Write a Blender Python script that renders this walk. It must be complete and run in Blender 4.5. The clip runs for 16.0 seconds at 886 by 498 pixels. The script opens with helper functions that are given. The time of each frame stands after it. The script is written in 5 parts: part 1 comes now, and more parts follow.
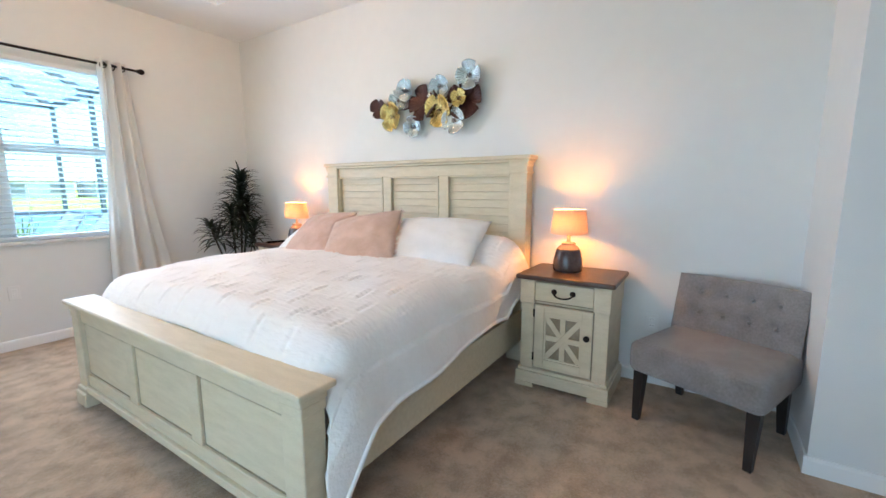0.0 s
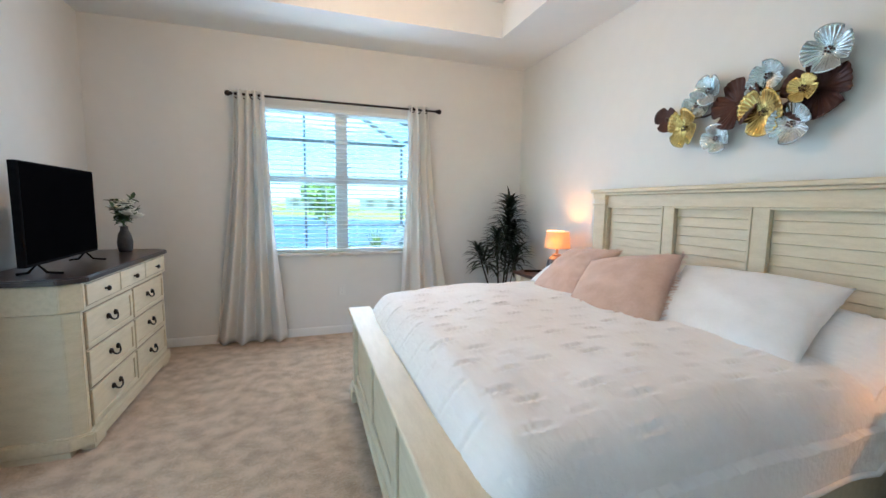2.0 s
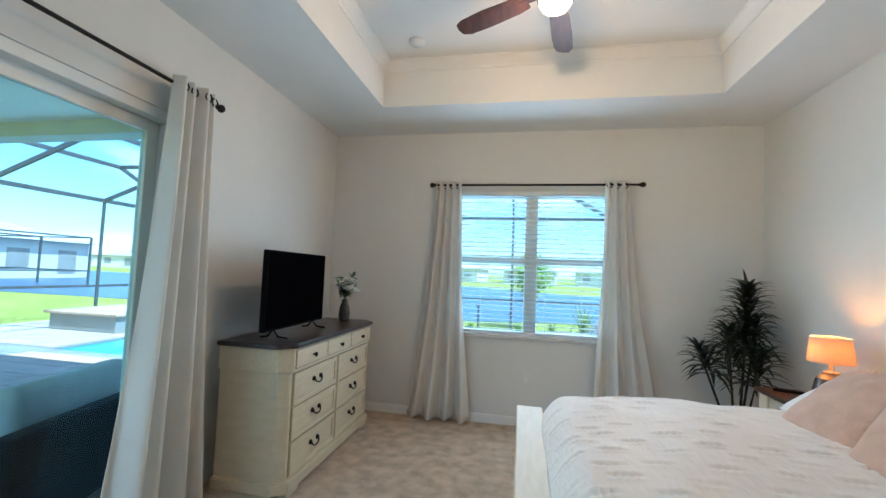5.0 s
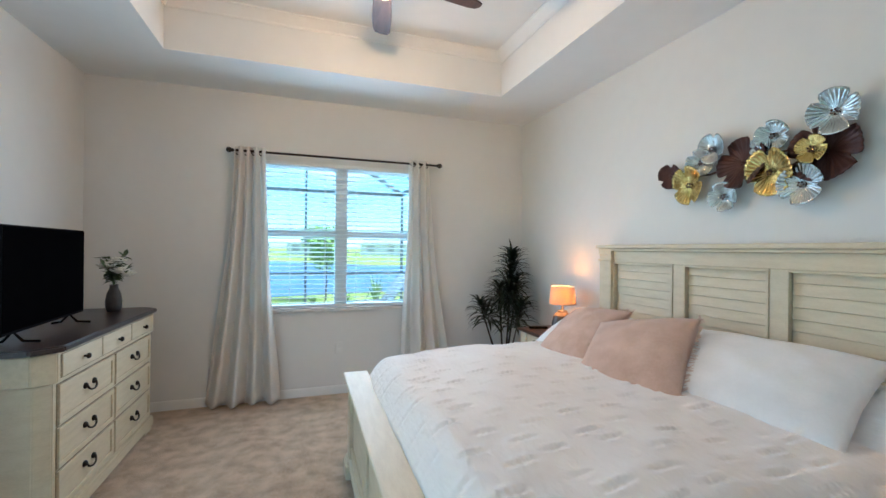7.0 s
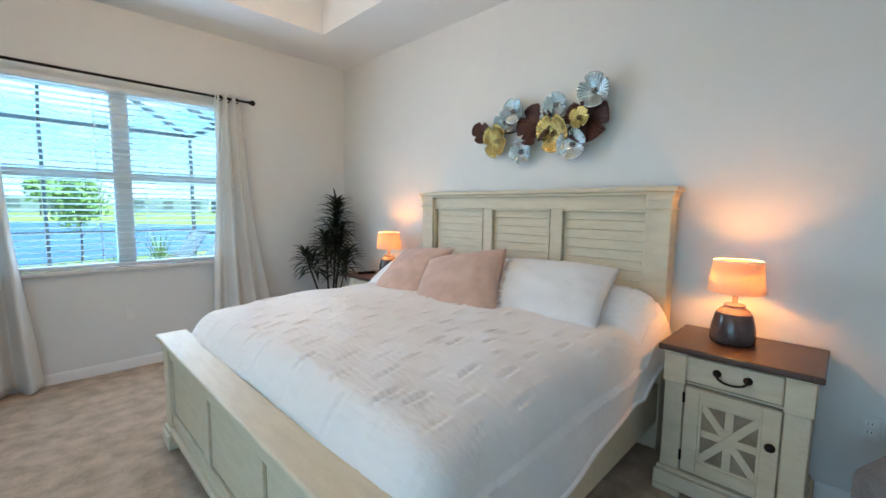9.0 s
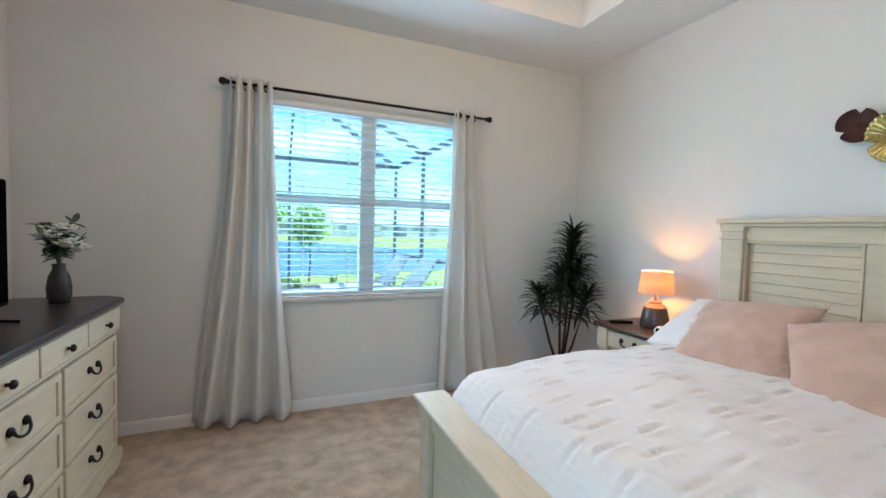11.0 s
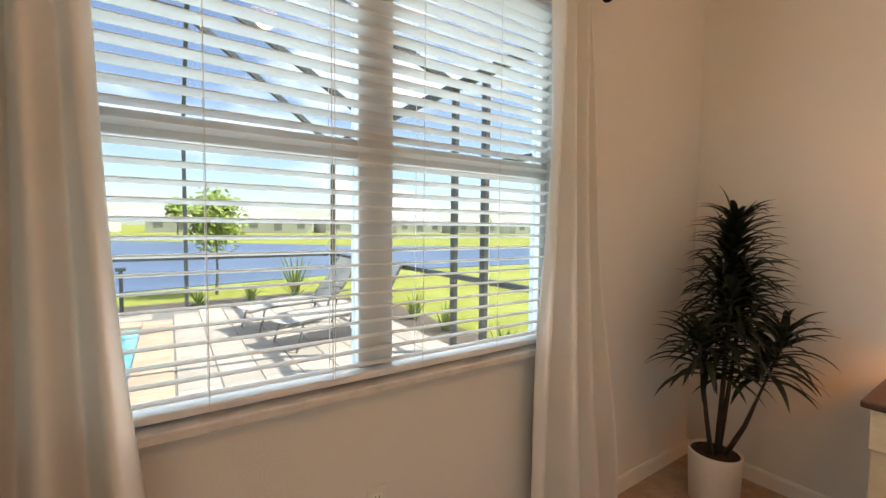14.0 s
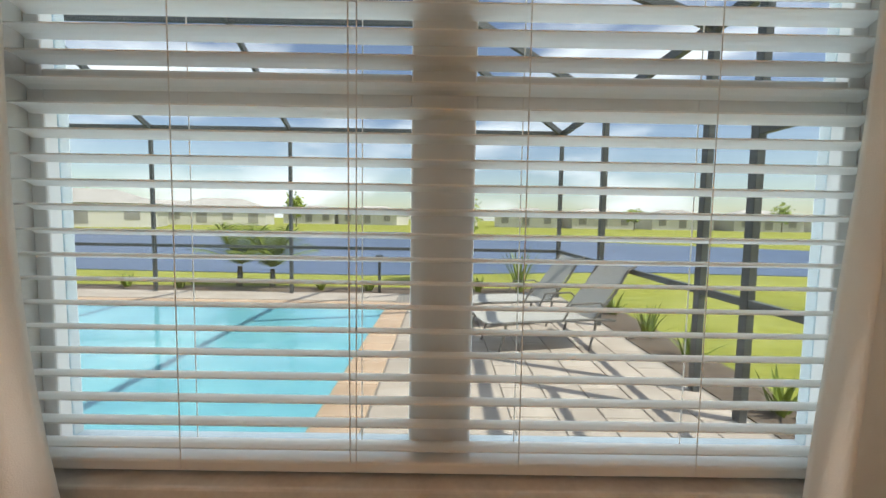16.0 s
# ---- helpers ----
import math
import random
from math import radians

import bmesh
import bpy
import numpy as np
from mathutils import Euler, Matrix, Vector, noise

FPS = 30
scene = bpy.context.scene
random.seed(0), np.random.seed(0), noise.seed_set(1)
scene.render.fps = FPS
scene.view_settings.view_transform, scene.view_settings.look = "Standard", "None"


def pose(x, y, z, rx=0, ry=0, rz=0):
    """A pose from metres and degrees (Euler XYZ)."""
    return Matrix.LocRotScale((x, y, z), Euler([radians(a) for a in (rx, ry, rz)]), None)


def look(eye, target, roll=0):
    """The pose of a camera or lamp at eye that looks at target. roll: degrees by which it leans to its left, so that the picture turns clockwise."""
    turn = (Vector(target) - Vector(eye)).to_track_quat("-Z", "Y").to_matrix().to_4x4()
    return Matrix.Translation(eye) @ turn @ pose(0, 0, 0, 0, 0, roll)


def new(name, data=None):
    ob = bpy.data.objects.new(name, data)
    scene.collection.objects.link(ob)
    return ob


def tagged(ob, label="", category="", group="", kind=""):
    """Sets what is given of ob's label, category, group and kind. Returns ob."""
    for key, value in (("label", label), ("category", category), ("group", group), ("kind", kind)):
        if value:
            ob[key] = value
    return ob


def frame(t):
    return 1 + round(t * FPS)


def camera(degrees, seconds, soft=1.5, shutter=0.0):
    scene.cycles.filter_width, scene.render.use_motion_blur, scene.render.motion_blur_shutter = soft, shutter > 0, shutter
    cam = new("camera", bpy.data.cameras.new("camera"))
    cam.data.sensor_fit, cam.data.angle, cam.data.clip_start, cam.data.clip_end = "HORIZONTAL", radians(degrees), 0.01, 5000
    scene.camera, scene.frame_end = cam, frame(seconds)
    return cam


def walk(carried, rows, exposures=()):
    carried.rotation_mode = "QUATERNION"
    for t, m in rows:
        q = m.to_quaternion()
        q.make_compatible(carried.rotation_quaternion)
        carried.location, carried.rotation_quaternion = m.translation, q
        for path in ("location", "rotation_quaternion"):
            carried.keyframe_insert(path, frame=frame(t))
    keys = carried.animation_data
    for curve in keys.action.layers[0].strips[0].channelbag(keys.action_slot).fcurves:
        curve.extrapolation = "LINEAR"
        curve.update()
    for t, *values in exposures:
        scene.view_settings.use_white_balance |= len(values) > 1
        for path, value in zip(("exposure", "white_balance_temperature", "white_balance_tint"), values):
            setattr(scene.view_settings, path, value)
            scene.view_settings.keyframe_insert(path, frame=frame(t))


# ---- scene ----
cam = camera(94.6, 16.0)
PATH = [
    (0, (-2.943, -4.659, 1.298), (-1.276, -3.593, 1.005), -0.1),
    (0.5, (-2.853, -4.565, 1.311), (-1.286, -3.338, 1.119), 0.6),
    (1, (-2.728, -4.502, 1.327), (-1.453, -2.968, 1.187), 2.4),
    (1.5, (-2.652, -4.477, 1.345), (-1.618, -2.776, 1.147), 2.0),
    (2, (-2.462, -4.413, 1.39), (-1.823, -2.53, 1.175), 0.8),
    (2.5, (-2.403, -4.301, 1.384), (-2.177, -2.318, 1.243), 0.4),
    (3, (-2.273, -4.216, 1.379), (-2.657, -2.26, 1.215), 1.4),
    (3.2, (-2.235, -4.212, 1.394), (-2.861, -2.321, 1.209), 1.4),
    (5.3, (-2.154, -4.205, 1.481), (-2.382, -2.225, 1.654), 2.0),
    (5.5, (-2.141, -4.212, 1.486), (-2.224, -2.223, 1.681), 2.2),
    (6, (-2.191, -4.231, 1.484), (-1.985, -2.251, 1.674), 1.5),
    (6.5, (-2.353, -4.252, 1.479), (-1.897, -2.307, 1.576), 0.2),
    (7, (-2.434, -4.302, 1.485), (-1.795, -2.407, 1.486), 0.6),
    (7.5, (-2.478, -4.345, 1.449), (-1.604, -2.546, 1.426), 1.0),
    (8, (-2.576, -4.314, 1.443), (-1.406, -2.692, 1.398), -0.2),
    (8.5, (-2.64, -4.284, 1.427), (-1.269, -2.833, 1.299), -0.3),
    (9, (-2.648, -4.28, 1.394), (-1.234, -2.88, 1.197), 0.7),
    (9.5, (-2.688, -4.19, 1.38), (-1.349, -2.716, 1.199), 1.7),
    (10, (-2.737, -3.937, 1.381), (-1.821, -2.161, 1.291), 2.3),
    (10.2, (-2.764, -3.825, 1.388), (-2.02, -1.97, 1.315), 2.1),
    (12.3, (-2.821, -2.169, 1.418), (-1.881, -0.41, 1.265), -1.1),
    (12.5, (-2.837, -2.013, 1.409), (-1.825, -0.294, 1.264), -0.7),
    (13, (-2.83, -1.698, 1.418), (-1.727, -0.035, 1.277), -1.1),
    (13.5, (-2.727, -1.382, 1.401), (-1.618, 0.278, 1.286), 0.8),
    (14, (-2.654, -1.210, 1.382), (-1.542, 0.449, 1.276), 0.6),
    (14.5, (-2.63, -1.118, 1.356), (-1.634, 0.612, 1.236), -0.6),
    (15, (-2.425, -1.031, 1.389), (-1.694, 0.821, 1.212), -0.8),
    (15.5, (-2.216, -0.88, 1.383), (-1.765, 1.07, 1.243), -0.3),
    (16, (-2.083, -0.761, 1.382), (-2.077, 1.234, 1.238), 0.9),
]
EXPOSURES = [(0.0, 2.35, 5500, 12), (0.5, 2.15, 5500, 12), (1.5, 2.1, 5350, 9), (3.2, 2.0, 5350, 8), (5.5, 1.68, 5250, 3), (7.5, 1.88, 5250, 7), (10.0, 1.85, 5200, 6), (12.5, 1.85, 5150, 6), (13.4, 1.8, 5800, 9), (14.0, 1.35, 8700, 28), (14.5, 1.05, 9600, 31), (15.0, 0.95, 9300, 30), (16.0, 0.68, 9000, 28)]
walk(cam, [(t, look(eye, target, roll)) for t, eye, target, roll in PATH], EXPOSURES)

# ---- world, sun, lights ----
scene.view_settings.exposure = 0.0
world = bpy.data.worlds.new("world")
scene.world = world
world.use_nodes = True
_n, _l = world.node_tree.nodes, world.node_tree.links
_sky = _n.new("ShaderNodeTexSky")
_sky.sky_type, _sky.sun_disc = "NISHITA", False
SUN = Vector((0.50, -0.22, 0.84)).normalized()
_sky.sun_elevation = math.asin(SUN.z)
_sky.sun_rotation = math.atan2(SUN.x, SUN.y)
_sky.air_density, _sky.dust_density = 1.0, 0.6
# soft white clouds drifting in the sky
_tc = _n.new("ShaderNodeTexCoord")
_map = _n.new("ShaderNodeMapping")
_map.inputs["Scale"].default_value = (1.0, 1.0, 3.2)
_cl = _n.new("ShaderNodeTexNoise")
_cl.inputs["Scale"].default_value, _cl.inputs["Detail"].default_value = 2.6, 6.0
_cr = _n.new("ShaderNodeValToRGB")
_cr.color_ramp.elements[0].position, _cr.color_ramp.elements[1].position = 0.47, 0.68
_mx = _n.new("ShaderNodeMix")
_mx.data_type = "RGBA"
_mx.inputs["B"].default_value = (9.5, 9.8, 10.4, 1)
_l.new(_tc.outputs["Generated"], _map.inputs["Vector"])
_l.new(_map.outputs["Vector"], _cl.inputs["Vector"])
_l.new(_cl.outputs["Fac"], _cr.inputs["Fac"])
_l.new(_cr.outputs["Color"], _mx.inputs["Factor"])
_l.new(_sky.outputs["Color"], _mx.inputs["A"])
_bg = _n["Background"]
_l.new(_mx.outputs["Result"], _bg.inputs["Color"])
_bg.inputs["Strength"].default_value = 0.15

sun = new("sun", bpy.data.lights.new("sun", "SUN"))
sun.data.energy, sun.data.angle, sun.data.color = 5.0, radians(0.5), (1.0, 0.96, 0.9)
sun.matrix_world = look(SUN * 50, (0, 0, 0))


def lamp_area(name, m, w, h, energy, color):
    ob = new(name, bpy.data.lights.new(name, "AREA"))
    ob.data.shape, ob.data.size, ob.data.size_y, ob.data.energy, ob.data.color = "RECTANGLE", w, h, energy, color
    ob.matrix_world = m
    return ob


def lamp_point(name, p, energy, color, r):
    ob = new(name, bpy.data.lights.new(name, "POINT"))
    ob.data.energy, ob.data.color, ob.data.shadow_soft_size = energy, color, r
    ob.location = p
    return ob


LEFT_IN = -4.235
# area lamps stand in for daylight in the sliding door's and the window's opening
lamp_area("slider_daylight", look((LEFT_IN, -3.75, 1.2), (0, -3.75, 1.1)), 2.5, 2.1, 5.0, (0.80, 0.93, 1.0))
lamp_area("window_daylight", look((-2.08, 0.14, 1.62), (-2.08, -4, 1.62)), 1.60, 1.42, 8.0, (0.78, 0.92, 1.0))
# extra lamp added on the room side of the blind to brighten the room
lamp_area("window_daylight_inside", look((-2.08, -0.16, 1.62), (-2.08, -4, 1.3)), 1.20, 1.35, 6.5, (0.86, 0.95, 1.0))
lamp_point("fan_bulb", (-2.03, -1.98, 2.90), 11.5, (1.0, 0.56, 0.26), 0.06)
lamp_point("bedside_bulb", (-0.22, -3.91, 1.07), 2.4, (1.0, 0.36, 0.055), 0.03)
lamp_point("bedside_bulb", (-0.22, -1.14, 1.07), 2.4, (1.0, 0.36, 0.055), 0.03)


# ---- materials ----
def mat(name, c1, c2=None, scale=6.0, rough=0.6, bump=0.0, bscale=60.0, metal=0.0, stretch=(1, 1, 1), fine=0.25, lo=0.35, hi=0.65, spec=0.5, vary=0.0, sheen=0.0, trans=0.0):
    m = bpy.data.materials.new(name)
    m.use_nodes = True
    n, l = m.node_tree.nodes, m.node_tree.links
    b = n["Principled BSDF"]
    b.inputs["Roughness"].default_value, b.inputs["Metallic"].default_value = rough, metal
    b.inputs["Specular IOR Level"].default_value = spec
    if sheen:
        b.inputs["Sheen Weight"].default_value = sheen
    if trans:
        b.inputs["Transmission Weight"].default_value = trans
    c2 = c2 or c1
    tc, mp = n.new("ShaderNodeTexCoord"), n.new("ShaderNodeMapping")
    mp.inputs["Scale"].default_value = stretch
    l.new(tc.outputs["Object"], mp.inputs["Vector"])
    big, small = n.new("ShaderNodeTexNoise"), n.new("ShaderNodeTexNoise")
    big.inputs["Scale"].default_value, big.inputs["Detail"].default_value = scale, 4
    small.inputs["Scale"].default_value, small.inputs["Detail"].default_value = scale * 9, 3
    for t in (big, small):
        l.new(mp.outputs["Vector"], t.inputs["Vector"])
    mix = n.new("ShaderNodeMix")
    mix.inputs["Factor"].default_value = fine
    l.new(big.outputs["Fac"], mix.inputs["A"])
    l.new(small.outputs["Fac"], mix.inputs["B"])
    ramp = n.new("ShaderNodeValToRGB")
    ramp.color_ramp.elements[0].position, ramp.color_ramp.elements[1].position = lo, hi
    ramp.color_ramp.elements[0].color, ramp.color_ramp.elements[1].color = (*c1, 1), (*c2, 1)
    l.new(mix.outputs["Result"], ramp.inputs["Fac"])
    colour = ramp.outputs["Color"]
    if vary:
        oi, hs = n.new("ShaderNodeObjectInfo"), n.new("ShaderNodeHueSaturation")
        mr = n.new("ShaderNodeMapRange")
        mr.inputs["To Min"].default_value, mr.inputs["To Max"].default_value = 1 - vary, 1 + vary
        l.new(oi.outputs["Random"], mr.inputs["Value"])
        l.new(mr.outputs["Result"], hs.inputs["Value"])
        l.new(colour, hs.inputs["Color"])
        colour = hs.outputs["Color"]
    l.new(colour, b.inputs["Base Color"])
    if bump:
        bt, bp = n.new("ShaderNodeTexNoise"), n.new("ShaderNodeBump")
        bt.inputs["Scale"].default_value, bt.inputs["Detail"].default_value = bscale, 3
        l.new(mp.outputs["Vector"], bt.inputs["Vector"])
        bp.inputs["Strength"].default_value, bp.inputs["Distance"].default_value = bump, 0.01
        l.new(bt.outputs["Fac"], bp.inputs["Height"])
        l.new(bp.outputs["Normal"], b.inputs["Normal"])
    return m


def glow(name, colour, strength):
    m = bpy.data.materials.new(name)
    m.use_nodes = True
    b = m.node_tree.nodes["Principled BSDF"]
    b.inputs["Base Color"].default_value = (*colour, 1)
    b.inputs["Emission Color"].default_value = (*colour, 1)
    b.inputs["Emission Strength"].default_value = strength
    return m


def glass(name, tint, rough=0.0):
    m = bpy.data.materials.new(name)
    m.use_nodes = True
    n, l = m.node_tree.nodes, m.node_tree.links
    out = n["Material Output"]
    n.remove(n["Principled BSDF"])
    tr, gl, mx = n.new("ShaderNodeBsdfTransparent"), n.new("ShaderNodeBsdfGlossy"), n.new("ShaderNodeMixShader")
    lw, pw, ma = n.new("ShaderNodeLayerWeight"), n.new("ShaderNodeMath"), n.new("ShaderNodeMath")
    tr.inputs["Color"].default_value = (*tint, 1)
    gl.inputs["Roughness"].default_value = rough
    lw.inputs["Blend"].default_value = 0.5
    pw.operation, ma.operation = "POWER", "MULTIPLY_ADD"
    pw.inputs[1].default_value = 5.0
    ma.inputs[1].default_value, ma.inputs[2].default_value = 0.8, 0.03
    l.new(lw.outputs["Facing"], pw.inputs[0])
    l.new(pw.outputs["Value"], ma.inputs[0])
    l.new(ma.outputs["Value"], mx.inputs["Fac"])
    l.new(tr.outputs["BSDF"], mx.inputs[1])
    l.new(gl.outputs["BSDF"], mx.inputs[2])
    l.new(mx.outputs["Shader"], out.inputs["Surface"])
    return m


def cloth(name, colour, c2, through_amount=0.3, bump=0.2, bscale=400, scale=5, stretch=(1, 1, 1)):
    """Fabric that lets part of the light through."""
    m = mat(name, colour, c2, scale, 0.9, bump, bscale, spec=0.15, sheen=0.2, stretch=stretch)
    n, l = m.node_tree.nodes, m.node_tree.links
    b, out = n["Principled BSDF"], n["Material Output"]
    t, mx = n.new("ShaderNodeBsdfTranslucent"), n.new("ShaderNodeMixShader")
    t.inputs["Color"].default_value = (*c2, 1)
    mx.inputs["Fac"].default_value = through_amount
    l.new(b.outputs["BSDF"], mx.inputs[1])
    l.new(t.outputs["BSDF"], mx.inputs[2])
    l.new(mx.outputs["Shader"], out.inputs["Surface"])
    return m


M_WALL = mat("painted_wall", (0.70, 0.70, 0.68), (0.74, 0.74, 0.72), 1.2, 0.75, 0.10, 160, spec=0.3)
M_CEIL = mat("ceiling_paint", (0.78, 0.79, 0.78), (0.82, 0.83, 0.82), 1.0, 0.8, 0.15, 110, spec=0.3)
M_TRIM = mat("trim_paint", (0.80, 0.80, 0.78), (0.84, 0.84, 0.82), 3, 0.35)
M_CARPET = mat("carpet", (0.39, 0.28, 0.18), (0.64, 0.485, 0.345), 8.5, 0.95, 1.0, 220, spec=0.1, fine=0.30, lo=0.38, hi=0.60, sheen=0.3)
M_CREAM = mat("cream_paint", (0.545, 0.465, 0.315), (0.655, 0.57, 0.41), 7, 0.5, 0.12, 90, stretch=(1, 1, 3), fine=0.4, lo=0.25, hi=0.6)
M_CREAM_H = mat("cream_paint_along", (0.545, 0.465, 0.315), (0.655, 0.57, 0.41), 7, 0.5, 0.12, 90, stretch=(6, 1, 6), fine=0.4, lo=0.25, hi=0.6)
M_GLAZE = mat("cream_glaze_groove", (0.20, 0.16, 0.10), (0.34, 0.28, 0.19), 12, 0.6)
M_TOP = mat("brown_wood_top", (0.036, 0.018, 0.011), (0.095, 0.047, 0.027), 5, 0.32, 0.15, 40, stretch=(9, 1, 4), fine=0.45, lo=0.3, hi=0.72)
M_DARKTOP = mat("dark_wood_top", (0.018, 0.013, 0.014), (0.05, 0.036, 0.036), 5, 0.28, 0.12, 40, stretch=(9, 1, 4), fine=0.45)
M_IRON = mat("dark_bronze_metal", (0.012, 0.009, 0.008), (0.03, 0.022, 0.018), 40, 0.4, metal=0.7)
M_DUVET = mat("white_duvet", (0.80, 0.755, 0.72), (0.87, 0.835, 0.80), 4, 0.9, 0.55, 42, stretch=(1.0, 0.35, 1.0), spec=0.15, sheen=0.3)
M_SHEET = mat("white_cotton", (0.80, 0.78, 0.76), (0.86, 0.84, 0.82), 8, 0.9, 0.15, 30, spec=0.15, sheen=0.3)
M_PINK = mat("dusty_pink_linen", (0.55, 0.365, 0.275), (0.67, 0.47, 0.37), 9, 0.9, 0.4, 320, spec=0.15, sheen=0.3)
M_CURTAIN = cloth("off_white_curtain", (0.84, 0.82, 0.78), (0.90, 0.88, 0.84), 0.27, 0.25, 500)
M_SLAT = cloth("white_blind_slat", (0.86, 0.88, 0.87), (0.90, 0.92, 0.91), 0.42, 0.0)
M_VINYL = mat("white_vinyl", (0.74, 0.76, 0.76), (0.79, 0.81, 0.81), 4, 0.35)
M_SILL = mat("pale_stone_sill", (0.60, 0.58, 0.55), (0.78, 0.76, 0.73), 9, 0.25)
M_GLASS = glass("window_glass", (0.62, 0.75, 0.81))
M_GREYFAB = mat("grey_upholstery", (0.21, 0.19, 0.185), (0.30, 0.275, 0.265), 10, 0.95, 0.5, 600, spec=0.15, sheen=0.3, fine=0.5)
M_BLACKWOOD = mat("black_wood", (0.012, 0.010, 0.009), (0.025, 0.02, 0.018), 12, 0.35)
M_BLACK = mat("black_plastic", (0.004, 0.004, 0.005), (0.007, 0.007, 0.008), 30, 0.5, spec=0.02)
M_SCREEN = mat("tv_screen", (0.002, 0.002, 0.0025), (0.003, 0.003, 0.0035), 3, 0.3, spec=0.0)
M_SILVER = mat("silver_leaf_metal", (0.26, 0.29, 0.29), (0.47, 0.51, 0.51), 14, 0.24, 0.4, 30, metal=1.0)
M_GOLD = mat("gold_leaf_metal", (0.34, 0.24, 0.06), (0.62, 0.48, 0.19), 14, 0.24, 0.4, 30, metal=1.0)
M_BROWNMETAL = mat("dark_brown_metal", (0.035, 0.014, 0.012), (0.08, 0.034, 0.026), 14, 0.4, 0.2, 30, metal=0.6)
M_CERAMIC = mat("grey_brown_glazed_ceramic", (0.05, 0.036, 0.034), (0.10, 0.075, 0.07), 9, 0.14, 0.06, 30)
M_CERTOP = mat("tan_glazed_ceramic", (0.26, 0.18, 0.13), (0.36, 0.26, 0.19), 9, 0.2)
M_SHADE = cloth("linen_lamp_shade", (0.70, 0.56, 0.40), (0.82, 0.62, 0.40), 0.32, 0.3, 350, 60)
M_LEAF = mat("dark_green_leaf", (0.006, 0.011, 0.006), (0.018, 0.03, 0.013), 8, 0.45)
M_STEM = mat("brown_stem", (0.02, 0.014, 0.01), (0.05, 0.035, 0.025), 20, 0.7, 0.3, 60)
M_POT = mat("white_ceramic_pot", (0.66, 0.63, 0.58), (0.74, 0.71, 0.67), 5, 0.4)
M_SOIL = mat("soil", (0.02, 0.014, 0.01), (0.06, 0.04, 0.03), 50, 0.95, 0.8, 80)
M_VASE = mat("dark_stone_vase", (0.02, 0.018, 0.018), (0.05, 0.045, 0.043), 18, 0.5, 0.3, 60)
M_PETAL = mat("white_petal", (0.72, 0.72, 0.62), (0.84, 0.84, 0.78), 20, 0.7)
M_SPRIG = mat("flower_leaf", (0.03, 0.06, 0.025), (0.08, 0.13, 0.06), 20, 0.6)
M_BLADE = mat("dark_walnut_blade", (0.035, 0.014, 0.011), (0.085, 0.036, 0.026), 5, 0.35, 0.1, 40, stretch=(6, 1, 1))
M_PLATE = mat("white_plastic", (0.72, 0.72, 0.70), (0.76, 0.76, 0.74), 5, 0.35)
M_BULB = glow("lit_frosted_glass", (1.0, 0.62, 0.28), 5.0)
M_RED = glow("red_digits", (1.0, 0.02, 0.03), 0.5)
# outside
M_GRASS = mat("lawn", (0.24, 0.25, 0.04), (0.41, 0.40, 0.10), 0.5, 0.9, 0.6, 30, fine=0.5, spec=0.1)
M_LAKE = mat("lake_water", (0.05, 0.09, 0.17), (0.09, 0.14, 0.24), 0.3, 0.35, 0.5, 2.2, stretch=(0.35, 1.4, 1))
M_POOL = mat("pool_water", (0.08, 0.42, 0.50), (0.16, 0.55, 0.60), 1.6, 0.06, 0.25, 7)
M_PAVER = mat("deck_paver", (0.44, 0.35, 0.285), (0.57, 0.47, 0.39), 3, 0.85, 0.3, 80, vary=0.10)
M_COPING = mat("coping_brick", (0.50, 0.31, 0.20), (0.64, 0.44, 0.31), 5, 0.8, 0.3, 70, vary=0.12)
M_JOINT = mat("paver_joint", (0.22, 0.19, 0.165), (0.30, 0.265, 0.23), 20, 0.95)
M_CAGE = mat("bronze_cage_aluminium", (0.09, 0.092, 0.09), (0.125, 0.125, 0.12), 6, 0.45, metal=0.3)
M_STUCCO = mat("stucco", (0.55, 0.52, 0.47), (0.64, 0.61, 0.56), 2, 0.9, 0.4, 60)
M_FARWALL = mat("far_house_wall", (0.60, 0.56, 0.50), (0.70, 0.66, 0.60), 0.4, 0.9, vary=0.15)
M_FARROOF = mat("far_house_roof", (0.42, 0.38, 0.34), (0.54, 0.49, 0.44), 0.8, 0.9, vary=0.2)
M_FARWIN = mat("far_window", (0.26, 0.24, 0.22), (0.34, 0.32, 0.30), 1, 0.2)
M_SLING = mat("lounger_sling", (0.42, 0.39, 0.35), (0.52, 0.49, 0.44), 30, 0.8, 0.3, 300)
M_LFRAME = mat("lounger_frame", (0.16, 0.14, 0.12), (0.22, 0.195, 0.17), 10, 0.5, metal=0.4)
M_TREELEAF = mat("tree_leaf", (0.17, 0.24, 0.03), (0.34, 0.42, 0.08), 4, 0.6)
M_BARK = mat("bark", (0.10, 0.075, 0.055), (0.2, 0.16, 0.12), 12, 0.9, 0.5, 60)
M_WICKER = mat("dark_wicker", (0.008, 0.017, 0.021), (0.024, 0.040, 0.046), 60, 0.65, 0.8, 160, spec=0.2)
M_CUSHION = mat("pale_blue_cushion", (0.42, 0.48, 0.52), (0.52, 0.58, 0.62), 12, 0.9, 0.3, 300)
# deck paver under the lanai roof, its shade put into a darker, greyer colour
M_SHADEPAVER = mat("shaded_lanai_paver", (0.25, 0.235, 0.225), (0.37, 0.345, 0.325), 3, 0.7, 0.3, 80, vary=0.12)
